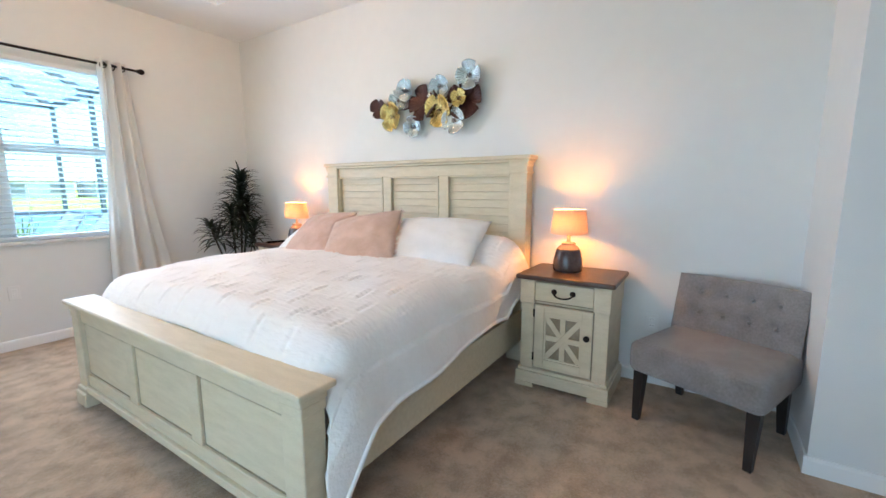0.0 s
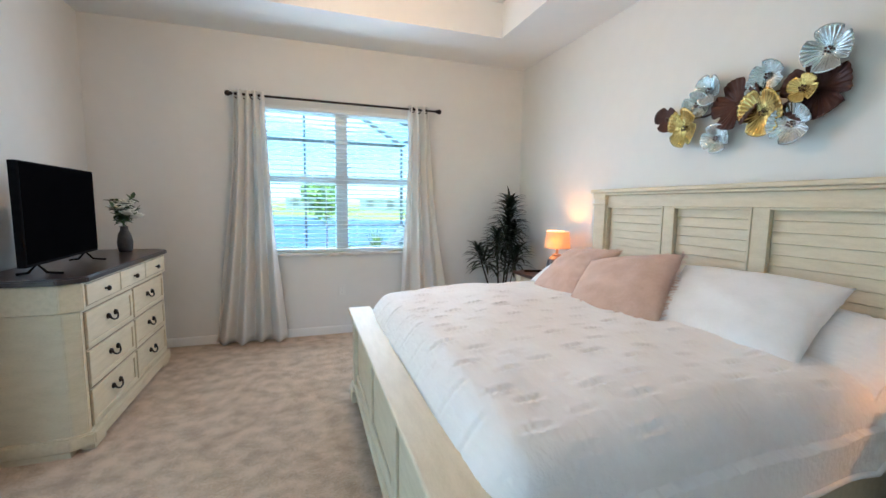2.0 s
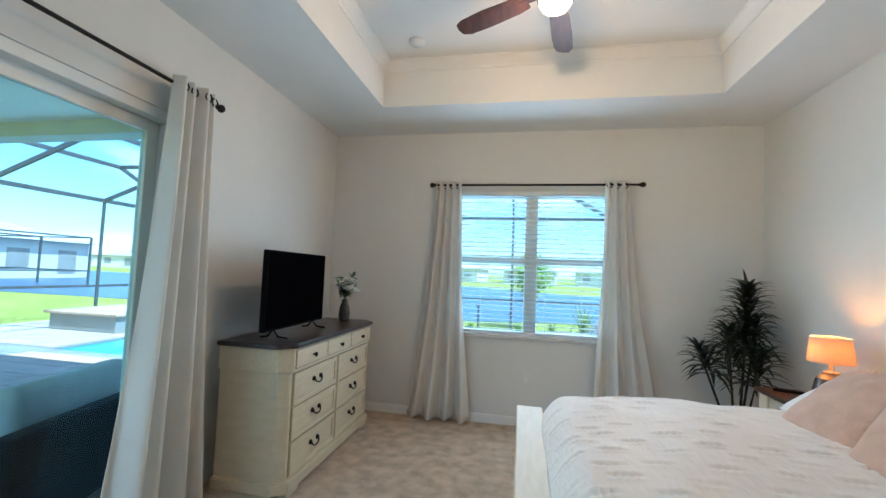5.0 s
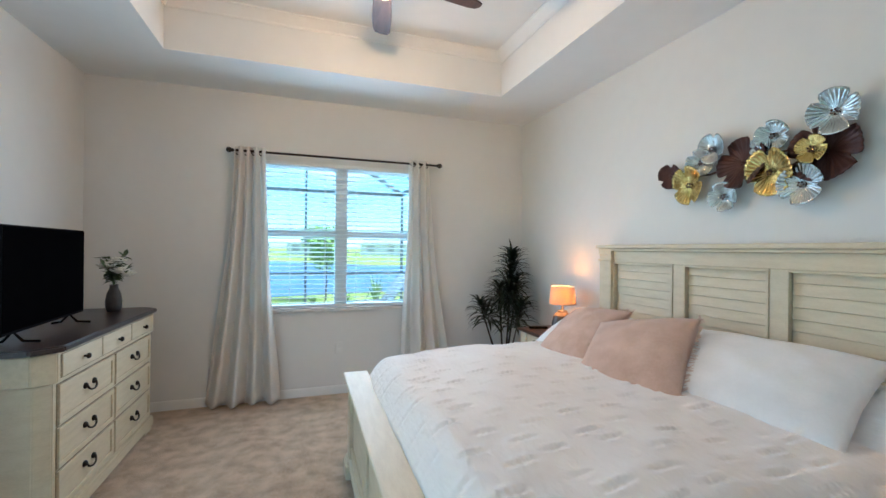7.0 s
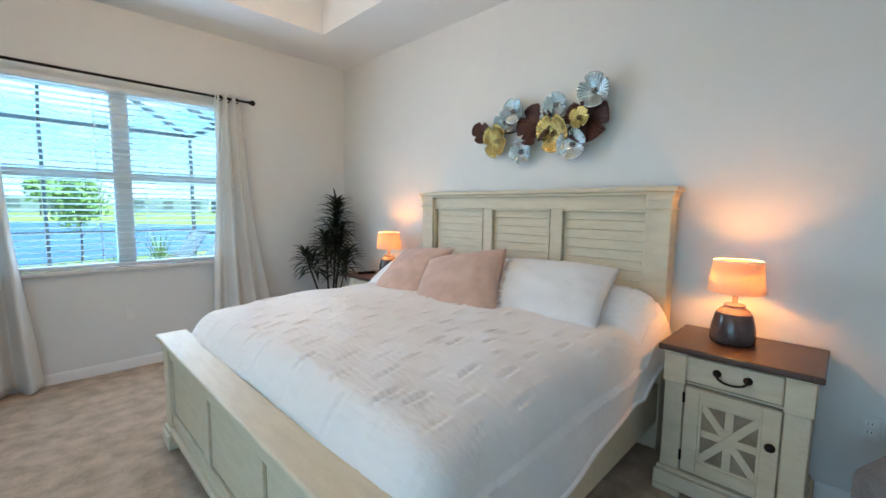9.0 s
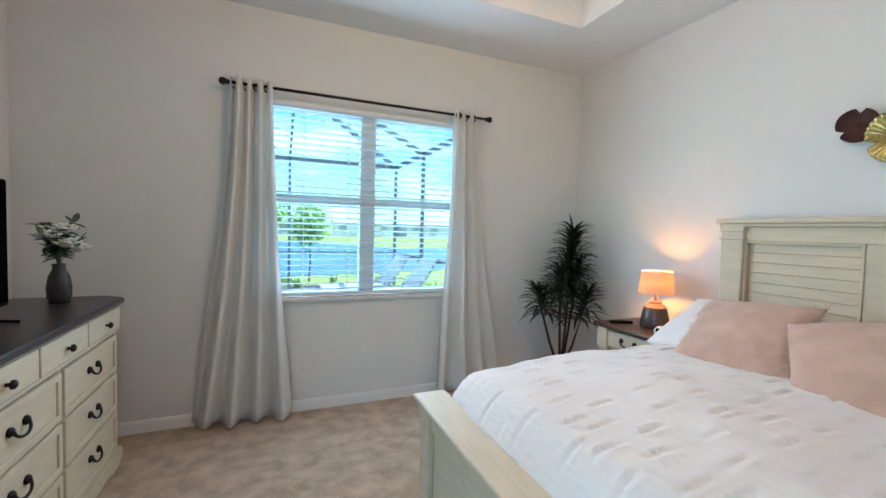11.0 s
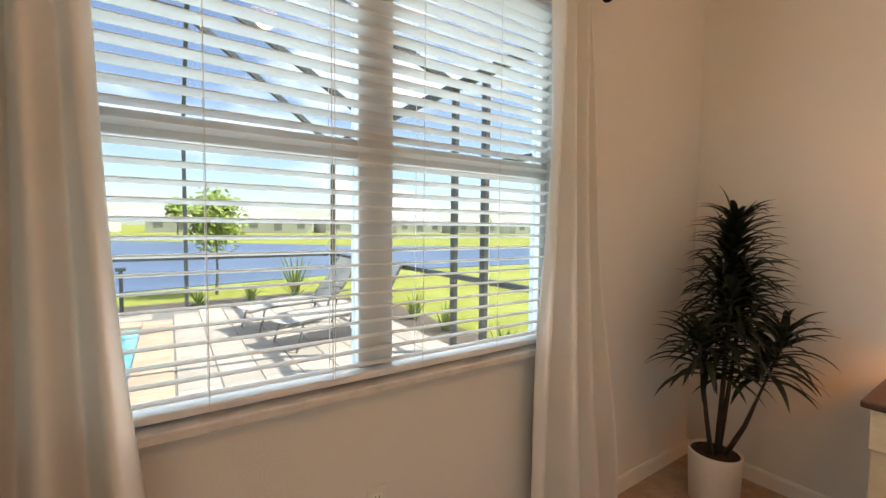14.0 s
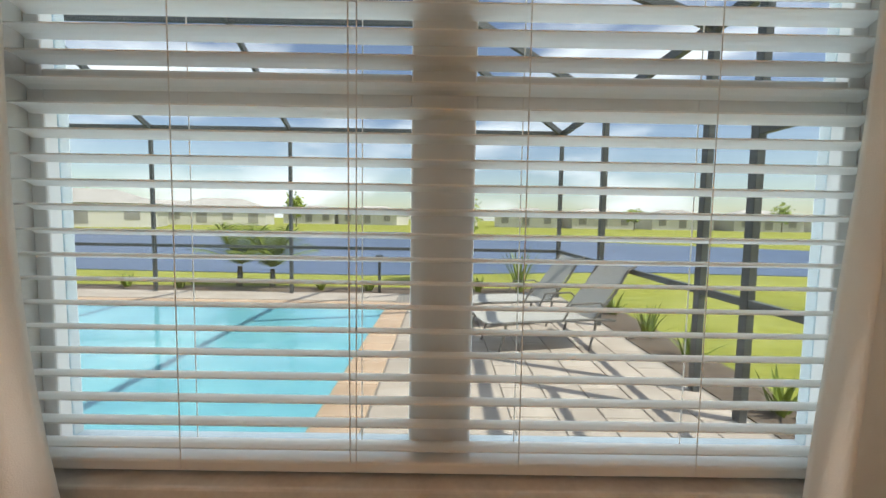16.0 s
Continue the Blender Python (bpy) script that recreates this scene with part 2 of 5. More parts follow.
M_MULCH = mat("mulch", (0.10, 0.065, 0.045), (0.2, 0.14, 0.10), 20, 0.95, 0.8, 60)


# ---- mesh helpers ----
def part(name, bm, material, parent=None, label="", smooth=False):
    me = bpy.data.meshes.new(name)
    bm.to_mesh(me)
    bm.free()
    me.materials.append(material)
    if smooth:
        for p in me.polygons:
            p.use_smooth = True
    ob = new(name, me)
    ob.parent = parent
    if label:
        ob["label"] = label
    return ob


def thing(name, at, label, category, group="", turn=0.0):
    e = new(name)
    e.matrix_world = pose(*at, 0, 0, turn)
    return tagged(e, label, category, group)


def setting(name, bm, material, label="", smooth=False):
    return tagged(part(name, bm, material, None, label, smooth), kind="structure")


def box(x0, y0, z0, x1, y1, z1, bevel=0.0, seg=2, bm=None):
    """A box; bevel rounds its edges."""
    own = bmesh.new()
    c = Vector(((x0 + x1) / 2, (y0 + y1) / 2, (z0 + z1) / 2))
    d = (abs(x1 - x0), abs(y1 - y0), abs(z1 - z0))
    bmesh.ops.create_cube(own, size=1, matrix=Matrix.Translation(c) @ Matrix.Diagonal((*d, 1)))
    if bevel:
        bmesh.ops.bevel(own, geom=own.edges[:], offset=min(bevel, min(d) * 0.45), segments=seg, affect="EDGES", profile=0.5)
    return own if bm is None else join(bm, own)


def join(bm, other, m=None):
    if m is not None:
        other.transform(m)
    me = bpy.data.meshes.new("tmp")
    other.to_mesh(me)
    other.free()
    bm.from_mesh(me)
    bpy.data.meshes.remove(me)
    return bm


def boxes(*rows, bevel=0.0):
    bm = bmesh.new()
    for r in rows:
        box(*r, bevel=bevel, bm=bm)
    return bm


def lathe(profile, n=32, at=(0, 0, 0), cap=True):
    """Turns (radius, height) pairs about the z axis."""
    bm = bmesh.new()
    rings = [[bm.verts.new((at[0] + r * math.cos(2 * math.pi * k / n), at[1] + r * math.sin(2 * math.pi * k / n), at[2] + z)) for k in range(n)] for r, z in profile]
    for a, b in zip(rings, rings[1:]):
        for k in range(n):
            bm.faces.new((a[k], a[(k + 1) % n], b[(k + 1) % n], b[k]))
    if cap:
        bm.faces.new(rings[0][::-1])
        bm.faces.new(rings[-1])
    bmesh.ops.recalc_face_normals(bm, faces=bm.faces[:])
    return bm


def tube(points, r, n=8, r2=None, bm=None):
    """A round bar through points, tapering from r to r2."""
    bm = bm or bmesh.new()
    pts = [Vector(p) for p in points]
    rings = []
    for i, p in enumerate(pts):
        d = (pts[min(i + 1, len(pts) - 1)] - pts[max(i - 1, 0)]).normalized()
        u = d.cross((0, 0, 1) if abs(d.z) < 0.95 else (1, 0, 0)).normalized()
        v = d.cross(u)
        rr = r + ((r2 if r2 is not None else r) - r) * i / (len(pts) - 1)
        rings.append([bm.verts.new(p + rr * (math.cos(2 * math.pi * k / n) * u + math.sin(2 * math.pi * k / n) * v)) for k in range(n)])
    for a, b in zip(rings, rings[1:]):
        for k in range(n):
            bm.faces.new((a[k], a[(k + 1) % n], b[(k + 1) % n], b[k]))
    bm.faces.new(rings[0][::-1])
    bm.faces.new(rings[-1])
    return bm


def grid(fn, nu, nv, thick=0.0):
    """A sheet of points fn(u, v), u and v from 0 to 1; thick gives it a back."""
    bm = bmesh.new()
    vs = [[bm.verts.new(fn(i / nu, j / nv)) for j in range(nv + 1)] for i in range(nu + 1)]
    for i in range(nu):
        for j in range(nv):
            bm.faces.new((vs[i][j], vs[i + 1][j], vs[i + 1][j + 1], vs[i][j + 1]))
    bmesh.ops.recalc_face_normals(bm, faces=bm.faces[:])
    if thick:
        bm.normal_update()
        back = [[bm.verts.new(v.co - v.normal * thick) for v in row] for row in vs]
        for i in range(nu):
            for j in range(nv):
                bm.faces.new((back[i][j], back[i][j + 1], back[i + 1][j + 1], back[i + 1][j]))
        for a, b in ((vs[0], back[0]), (vs[-1], back[-1]), ([r[0] for r in vs], [r[0] for r in back]), ([r[-1] for r in vs], [r[-1] for r in back])):
            for k in range(len(a) - 1):
                bm.faces.new((a[k], a[k + 1], b[k + 1], b[k]))
        bmesh.ops.recalc_face_normals(bm, faces=bm.faces[:])
    return bm


def prism(outline, z0, z1):
    """A flat outline (x, y) drawn up from z0 to z1."""
    bm = bmesh.new()
    a = [bm.verts.new((x, y, z0)) for x, y in outline]
    b = [bm.verts.new((x, y, z1)) for x, y in outline]
    bm.faces.new(a[::-1])
    bm.faces.new(b)
    for k in range(len(a)):
        bm.faces.new((a[k], a[(k + 1) % len(a)], b[(k + 1) % len(a)], b[k]))
    bmesh.ops.recalc_face_normals(bm, faces=bm.faces[:])
    return bm


def sweep_profile(profile, p, q, inward):
    """A moulding whose (out, up) profile runs from p to q; out points along inward."""
    p, q, w = Vector(p), Vector(q), Vector(inward)
    bm = bmesh.new()
    a = [bm.verts.new(p + w * o + Vector((0, 0, u))) for o, u in profile]
    b = [bm.verts.new(q + w * o + Vector((0, 0, u))) for o, u in profile]
    for k in range(len(a)):
        bm.faces.new((a[k], a[(k + 1) % len(a)], b[(k + 1) % len(a)], b[k]))
    bm.faces.new(a[::-1])
    bm.faces.new(b)
    bmesh.ops.recalc_face_normals(bm, faces=bm.faces[:])
    return bm


# ---- the room ----
CEIL, TOPZ, LEFT, SOUTH = 2.96, 3.36, -4.24, -6.6
WX0, WX1, WZ0, WZ1 = -2.89, -1.27, 0.878, 2.33          # window opening
SY0, SY1, SZ1 = -5.2, -2.12, 2.36                      # sliding door opening

setting("floor", box(LEFT, SOUTH, -0.12, 0.0, 0.0, 0.0), M_CARPET, "beige mottled cut-pile carpet")
setting("wall_north", boxes((LEFT - 0.2, 0, -0.2, WX0, 0.11, 3.6), (WX1, 0, -0.2, 0.2, 0.11, 3.6), (WX0, 0, -0.2, WX1, 0.11, WZ0 - 0.03), (WX0, 0, WZ1, WX1, 0.11, 3.6)), M_WALL)
setting("wall_east", box(0, -5.14, -0.2, 0.2, 0, 3.6), M_WALL)
setting("wall_return", box(-0.60, SOUTH, -0.2, 0.2, -5.14, 3.6), M_WALL)
setting("wall_south", box(LEFT - 0.2, SOUTH - 0.2, -0.2, 0.2, SOUTH, 3.6), M_WALL)
setting("wall_west", boxes((LEFT - 0.2, SY1, -0.2, LEFT, 0, 3.6), (LEFT - 0.2, SOUTH, -0.2, LEFT, SY0, 3.6), (LEFT - 0.2, SY0, SZ1, LEFT, SY1, 3.6), (LEFT - 0.2, SY0, -0.2, LEFT, SY1, -0.02)), M_WALL)
TX0, TX1, TY0, TY1 = -3.45, -0.66, -5.0, -0.745        # tray in the ceiling
ceil_bm = boxes((LEFT, SOUTH, CEIL, TX0, 0, 3.5), (TX1, SOUTH, CEIL, 0, 0, 3.5), (TX0, TY1, CEIL, TX1, 0, 3.5), (TX0, SOUTH, CEIL, TX1, TY0, 3.5), (TX0, TY0, TOPZ, TX1, TY1, 3.5))
setting("ceiling", ceil_bm, M_CEIL, "white tray ceiling with a stepped recess")
CROWN = [(0, 0), (0, -0.085), (0.012, -0.085), (0.018, -0.07), (0.05, -0.035), (0.068, -0.018), (0.08, -0.012), (0.08, 0)]
crown = bmesh.new()
for p, q, w in (((TX0, TY1, TOPZ), (TX1, TY1, TOPZ), (0, -1, 0)), ((TX0, TY0, TOPZ), (TX1, TY0, TOPZ), (0, 1, 0)), ((TX0, TY0, TOPZ), (TX0, TY1, TOPZ), (1, 0, 0)), ((TX1, TY0, TOPZ), (TX1, TY1, TOPZ), (-1, 0, 0))):
    join(crown, sweep_profile(CROWN, p, q, w))
setting("crown_moulding", crown, M_TRIM, "white crown moulding round the ceiling tray")
BASE = [(0, 0), (0, 0.085), (0.008, 0.083), (0.012, 0.068), (0.014, 0.0)]
base = bmesh.new()
for p, q, w in (((LEFT, 0, 0), (0, 0, 0), (0, -1, 0)), ((0, -5.14, 0), (0, -0.014, 0), (-1, 0, 0)), ((-0.6, -5.14, 0), (-0.014, -5.14, 0), (0, 1, 0)), ((-0.6, SOUTH, 0), (-0.6, -5.126, 0), (-1, 0, 0)), ((LEFT, SY1, 0), (LEFT, -0.014, 0), (1, 0, 0)), ((LEFT, SOUTH, 0), (LEFT, SY0, 0), (1, 0, 0)), ((LEFT, SOUTH, 0), (-0.6, SOUTH, 0), (0, 1, 0))):
    join(base, sweep_profile(BASE, p, q, w))
setting("baseboard", base, M_TRIM, "white moulded baseboard")
# unseen roof slab, added to keep the sun off the room and shade the lanai
setting("roof", boxes((LEFT - 0.2, SOUTH - 0.4, 3.6, 0.55, 0.5, 3.75), (-14.0, SOUTH - 0.4, 3.6, LEFT - 0.2, -0.02, 3.75)), M_STUCCO)

# window: frame, mullion, meeting rail, glass
win = new("window_1")
win.location = (-2.08, 0.1, WZ0)
tagged(win, "white vinyl double window with single-hung sashes", "window", kind="structure")


def wpart(name, bm, material, parent=win):
    bm.transform(Matrix.Translation((2.08, -0.1, -WZ0)))
    return part(name, bm, material, parent)


for row in ((WX0, 0.048, WZ0, WX0 + 0.032, 0.105, WZ1), (WX1 - 0.032, 0.048, WZ0, WX1, 0.105, WZ1), (WX0 + 0.032, 0.048, WZ1 - 0.05, WX1 - 0.032, 0.105, WZ1), (WX0 + 0.032, 0.048, WZ0, WX1 - 0.032, 0.105, WZ0 + 0.035)):
    wpart("window_frame", box(*row, 0.004), M_VINYL)
wpart("mullion", box(-2.145, 0.042, WZ0 + 0.036, -2.02, 0.108, WZ1 - 0.051, 0.005), M_VINYL)
for a, b in ((WX0 + 0.032, -2.145), (-2.02, WX1 - 0.032)):
    wpart("meeting_rail", box(a, 0.046, 1.595, b, 0.098, 1.66, 0.005), M_VINYL)
    for z0, z1 in ((WZ0 + 0.036, 1.595), (1.66, WZ1 - 0.05)):
        g = wpart("pane", box(a, 0.076, z0, b, 0.080, z1), M_GLASS)
        g.visible_shadow = False
# stone sill
wpart("window_sill", box(WX0 - 0.03, -0.035, WZ0 - 0.03, WX1 + 0.03, 0.048, WZ0, 0.006), M_SILL)

# white slatted blind
BLIND_Y = 0.018
blind = thing("window_blind", (-2.08, BLIND_Y, 2.30), "white wooden slatted blind, lowered with open slats", "blind")


def bpart(name, bm, material, label=""):
    bm.transform(Matrix.Translation((2.08, -0.035, -2.30)))
    return part(name, bm, material, blind, label)


bpart("headrail", box(WX0 + 0.01, 0.005, 2.290, WX1 - 0.01, 0.065, 2.328, 0.004), M_VINYL)
bpart("valance", box(WX0 + 0.005, -0.012, 2.296, WX1 - 0.005, 0.003, 2.328, 0.003), M_VINYL)
bpart("bottom_rail", box(WX0 + 0.012, 0.008, 0.893, WX1 - 0.012, 0.060, 0.915, 0.004), M_VINYL)
slat_bm = bmesh.new()
SL = (WX1 - WX0) / 2 - 0.013
prof = [(-0.025, -0.0035), (-0.012, 0.0005), (0.0, 0.0018), (0.012, 0.0005), (0.025, -0.0035)]
tilt = radians(-9)
ring = []
for s in (-SL, SL):
    row = []
    for dz in (0.0, 0.003):
        for y, z in (prof if dz == 0.0 else prof[::-1]):
            row.append(slat_bm.verts.new((s, y * math.cos(tilt) - (z + dz) * math.sin(tilt), y * math.sin(tilt) + (z + dz) * math.cos(tilt))))
    ring.append(row)
for k in range(10):
    slat_bm.faces.new((ring[0][k], ring[0][(k + 1) % 10], ring[1][(k + 1) % 10], ring[1][k]))
slat_bm.faces.new(ring[0][::-1])
slat_bm.faces.new(ring[1])
bmesh.ops.recalc_face_normals(slat_bm, faces=slat_bm.faces[:])
first = part("slat", slat_bm, M_SLAT, blind)
first.location = (0, 0, -0.030)
for k in range(1, 30):
    o = first.copy()
    scene.collection.objects.link(o)
    o.location = (0, 0, -0.030 - 0.0460 * k)
for x in (-2.575, -2.24, -1.93, -1.59):
    for y in (0.006, 0.062):
        bpart("ladder_cord", tube([(x, y, 2.27), (x, y, 0.900)], 0.0012, 5), M_PLATE)
bpart("pull_cord", tube([(-2.255, -0.004, 2.27), (-2.252, -0.006, 1.5), (-2.25, 0.0, 0.915)], 0.0014, 5), M_PLATE)


# ---- curtains and rods ----
def curtain(name, along, fixed, a_top, b_top, a_bot, b_bot, z0, z1, folds, amp, seed, label, face, nest=0):
    """A hanging panel; along is the axis of the wall ('x' or 'y'), fixed the other coordinate, face the side of the room."""
    rnd = random.Random(seed)
    ph = [rnd.uniform(0, 6.28) for _ in range(4)]
    ob = thing(name, ((a_top + b_top) / 2, fixed, z0) if along == "x" else (fixed, (a_top + b_top) / 2, z0), label, "curtain", "off-white curtains")
    o = ob.matrix_world.translation

    def fn(u, v):
        h = 1 - v
        e = h ** 1.5
        a, b = a_top + (a_bot - a_top) * e, b_top + (b_bot - b_top) * e
        w = u + 0.012 * math.sin(9 * v + ph[0] + 5 * u)
        s = a + (b - a) * w
        am = amp * (0.75 + 0.5 * e)
        d = am * math.sin(2 * math.pi * folds * w + ph[1] + 0.7 * math.sin(2.5 * v + ph[2])) + am * 0.35 * math.sin(2 * math.pi * folds * 0.43 * w + ph[3] + 2 * v)
        z = z0 + (z1 - z0) * v + (0.012 * math.sin(6.28 * folds * w + ph[2]) if v < 0.01 else 0)
        off = face * d
        p = (s, fixed + off, z) if along == "x" else (fixed + off, s, z)
        return Vector(p) - o
    c = part("cloth", grid(fn, 110, 40, 0.003), M_CURTAIN, ob, smooth=True)
    for k in range(max(2, folds)):
        u = (k + 0.5) / max(2, folds)
        p = fn(u, 0.985)
        t = bmesh.new()
        pts = [(p[0] + (0.024 * math.cos(q) if along == "x" else 0), p[1] + (0.024 * math.cos(q) if along == "y" else 0), p[2] - 0.012 + 0.024 * math.sin(q)) for q in np.linspace(0, 6.28, 17)]
        part("grommet", tube(pts, 0.005, 6, bm=t), M_IRON, ob, "dark metal eyelet ring")
    return ob


def rod(p, q, label, wall_dir):
    p, q = Vector(p), Vector(q)
    ob = thing("curtain_rod", tuple((p + q) / 2), label, "curtain rod", "curtain rods")
    o = (p + q) / 2
    d = (q - p).normalized()
    part("bar", tube([p - o, q - o], 0.011, 12), M_IRON, ob, smooth=True)
    for e, s in ((p, -1), (q, 1)):
        ball = bmesh.new()
        bmesh.ops.create_uvsphere(ball, u_segments=16, v_segments=10, radius=0.026, matrix=Matrix.Translation(e - o + d * s * 0.034))
        join(ball, tube([e - o, e - o + d * s * 0.016], 0.017, 12))
        part("finial", ball, M_IRON, ob, smooth=True)
        w = Vector(wall_dir)
        b = e - o - d * s * 0.10
        part("bracket", tube([b, b + w * 0.084], 0.007, 8), M_IRON, ob)
    return ob


rod((-3.075, -0.09, 2.385), (-1.095, -0.09, 2.385), "dark bronze curtain rod with ball finials above the window", (0, 1, 0))
rod((LEFT + 0.11, -5.5, 2.49), (LEFT + 0.11, -1.95, 2.49), "dark bronze curtain rod with ball finials above the sliding door", (-1, 0, 0))
curtain("curtain", "x", -0.095, -3.06, -2.80, -3.31, -2.65, 0.02, 2.42, 4, 0.050, 3, "off-white curtain panel hanging beside the window", -1)
curtain("curtain", "x", -0.095, -1.40, -1.19, -1.50, -0.90, 0.02, 2.42, 3, 0.050, 8, "off-white curtain panel hanging beside the window", -1)
curtain("curtain", "y", LEFT + 0.13, -2.30, -1.98, -2.52, -1.88, 0.02, 2.53, 4, 0.055, 5, "off-white curtain panel hanging beside the sliding door", 1)

# ---- sliding glass door ----
door = new("door_1")
door.location = (LEFT - 0.1, (SY0 + SY1) / 2, 0)
tagged(door, "white framed sliding glass patio door, closed", "sliding door", kind="structure")


def dpart(name, bm, material, parent=door):
    bm.transform(Matrix.Translation((-(LEFT - 0.1), -(SY0 + SY1) / 2, 0)))
    return part(name, bm, material, parent)


X = LEFT
dpart("door_frame", boxes((X - 0.16, SY0, SZ1 - 0.06, X - 0.01, SY1, SZ1), (X - 0.16, SY0, -0.02, X - 0.01, SY0 + 0.05, SZ1 - 0.06), (X - 0.16, SY1 - 0.05, -0.02, X - 0.01, SY1, SZ1 - 0.06), (X - 0.16, SY0 + 0.05, -0.02, X - 0.01, SY1 - 0.05, 0.03), bevel=0.004), M_VINYL)
for y0, y1, x0 in ((SY0 + 0.05, -3.08, X - 0.07), (-3.16, SY1 - 0.05, X - 0.13)):
    dpart("sash", boxes((x0, y0, 0.03, x0 + 0.045, y0 + 0.075, SZ1 - 0.06), (x0, y1 - 0.075, 0.03, x0 + 0.045, y1, SZ1 - 0.06), (x0, y0 + 0.075, 0.03, x0 + 0.045, y1 - 0.075, 0.10), (x0, y0 + 0.075, SZ1 - 0.13, x0 + 0.045, y1 - 0.075, SZ1 - 0.06), bevel=0.004), M_VINYL)
    g = dpart("pane", box(x0 + 0.02, y0 + 0.075, 0.10, x0 + 0.025, y1 - 0.075, SZ1 - 0.13), M_GLASS)
    g.visible_shadow = False


# ---- bed ----
BY0, BY1 = -3.578, -1.536
bed = thing("bed", (-1.1, (BY0 + BY1) / 2, 0), "cream painted panelled king bed with louvred headboard", "bed")


def put(parent, name, bm, material, label="", smooth=False):
    """Links a mesh that was built in world places under a thing."""
    bm.transform(parent.matrix_world.inverted())
    return part(name, bm, material, parent, label, smooth)


HB = 1.505
# headboard: posts, rails, stiles, louvred panels, stepped cap
for y0, y1 in ((BY0, BY0 + 0.13), (BY1 - 0.13, BY1)):
    put(bed, "headboard_post", box(-0.145, y0, 0, -0.03, y1, HB - 0.02, 0.006), M_CREAM)
    put(bed, "post_capital", boxes((-0.155, y0 - 0.010, HB - 0.10, -0.025, y1 + 0.010, HB - 0.085), (-0.152, y0 - 0.006, HB - 0.05, -0.027, y1 + 0.006, HB - 0.015), bevel=0.004), M_CREAM)
put(bed, "headboard_rail", boxes((-0.120, BY0 + 0.13, HB - 0.105, -0.05, BY1 - 0.13, HB - 0.02), (-0.120, BY0 + 0.13, 0.45, -0.05, BY1 - 0.13, 0.60), bevel=0.004), M_CREAM_H)
put(bed, "headboard_cap", boxes((-0.165, BY0 - 0.028, HB, -0.01, BY1 + 0.028, HB + 0.028), (-0.150, BY0 - 0.015, HB - 0.02, -0.02, BY1 + 0.015, HB), bevel=0.006), M_CREAM_H)
third = (BY1 - BY0 - 0.26) / 3
for k in (0, 1, 2):
    a = BY0 + 0.13 + third * k
    b = a + third
    if k:
        put(bed, "headboard_stile", boxes((-0.120, a - 0.04, 0.60, -0.05, a + 0.04, HB - 0.105), bevel=0.004), M_CREAM)
    a2, b2 = a + (0.04 if k else 0), b - (0.04 if k < 2 else 0)
    put(bed, "panel_bead", boxes((-0.126, a2, 0.60, -0.095, a2 + 0.014, HB - 0.105), (-0.126, b2 - 0.014, 0.60, -0.095, b2, HB - 0.105), (-0.126, a2 + 0.014, HB - 0.119, -0.095, b2 - 0.014, HB - 0.105), bevel=0.003), M_CREAM)
    put(bed, "panel_back", box(-0.075, a2, 0.60, -0.06, b2, HB - 0.105), M_CREAM)
    for s in range(13):
        z = 0.606 + s * 0.0605
        lou = box(-0.007, a2 + 0.014, -0.030, 0.007, b2 - 0.014, 0.030, 0.003)
        lou.transform(pose(-0.088, 0, z + 0.03, 0, 8, 0))
        put(bed, "louvre", lou, M_CREAM_H)
# footboard
BY0, BY1 = -3.605, -1.51
FX0, FX1, FZ = -2.14, -2.065, 0.625
for y0, y1 in ((BY0, BY0 + 0.11), (BY1 - 0.11, BY1)):
    put(bed, "footboard_post", box(FX0 - 0.012, y0, 0.09, FX1 + 0.012, y1, FZ, 0.006), M_CREAM)
    put(bed, "post_foot", boxes((FX0 - 0.035, y0 - 0.018, 0.0, FX1 + 0.03, y1 + 0.018, 0.085), (FX0 - 0.024, y0 - 0.01, 0.085, FX1 + 0.02, y1 + 0.01, 0.115), bevel=0.008), M_CREAM)
    put(bed, "post_bracket", boxes((FX0 - 0.02, y0 - 0.008, FZ - 0.035, FX1 + 0.02, y1 + 0.008, FZ), (FX0 - 0.016, y0 - 0.004, FZ - 0.075, FX1 + 0.016, y1 + 0.004, FZ - 0.035), bevel=0.006), M_CREAM)
for x0, z0, z1 in ((FX0, FZ - 0.10, FZ), (FX0, 0.13, 0.20), (FX0 - 0.018, 0.09, 0.13)):
    put(bed, "footboard_rail", box(x0, BY0 + 0.11, z0, FX1, BY1 - 0.11, z1, 0.005), M_CREAM_H)
put(bed, "footboard_cap", boxes((FX0 - 0.04, BY0 - 0.03, FZ, FX1 + 0.045, BY1 + 0.03, FZ + 0.025), bevel=0.008), M_CREAM_H)
third = (BY1 - BY0 - 0.22) / 3
for k in (0, 1, 2):
    a = BY0 + 0.11 + third * k
    b = a + third
    if k:
        put(bed, "footboard_stile", box(FX0, a - 0.045, 0.20, FX1, a + 0.045, FZ - 0.10, 0.004), M_CREAM)
    a2, b2 = a + (0.045 if k else 0), b - (0.045 if k < 2 else 0)
    put(bed, "glaze_line", box(FX0 + 0.014, a2, 0.20, FX0 + 0.03, b2, FZ - 0.10), M_GLAZE)
    put(bed, "panel", box(FX0 + 0.010, a2 + 0.012, 0.212, FX0 + 0.05, b2 - 0.012, FZ - 0.112, 0.005), M_CREAM_H)
for y in (BY0 + 0.035, BY1 - 0.065):
    put(bed, "side_rail", box(FX1, y, 0.17, -0.12, y + 0.03, 0.40, 0.004), M_CREAM_H)
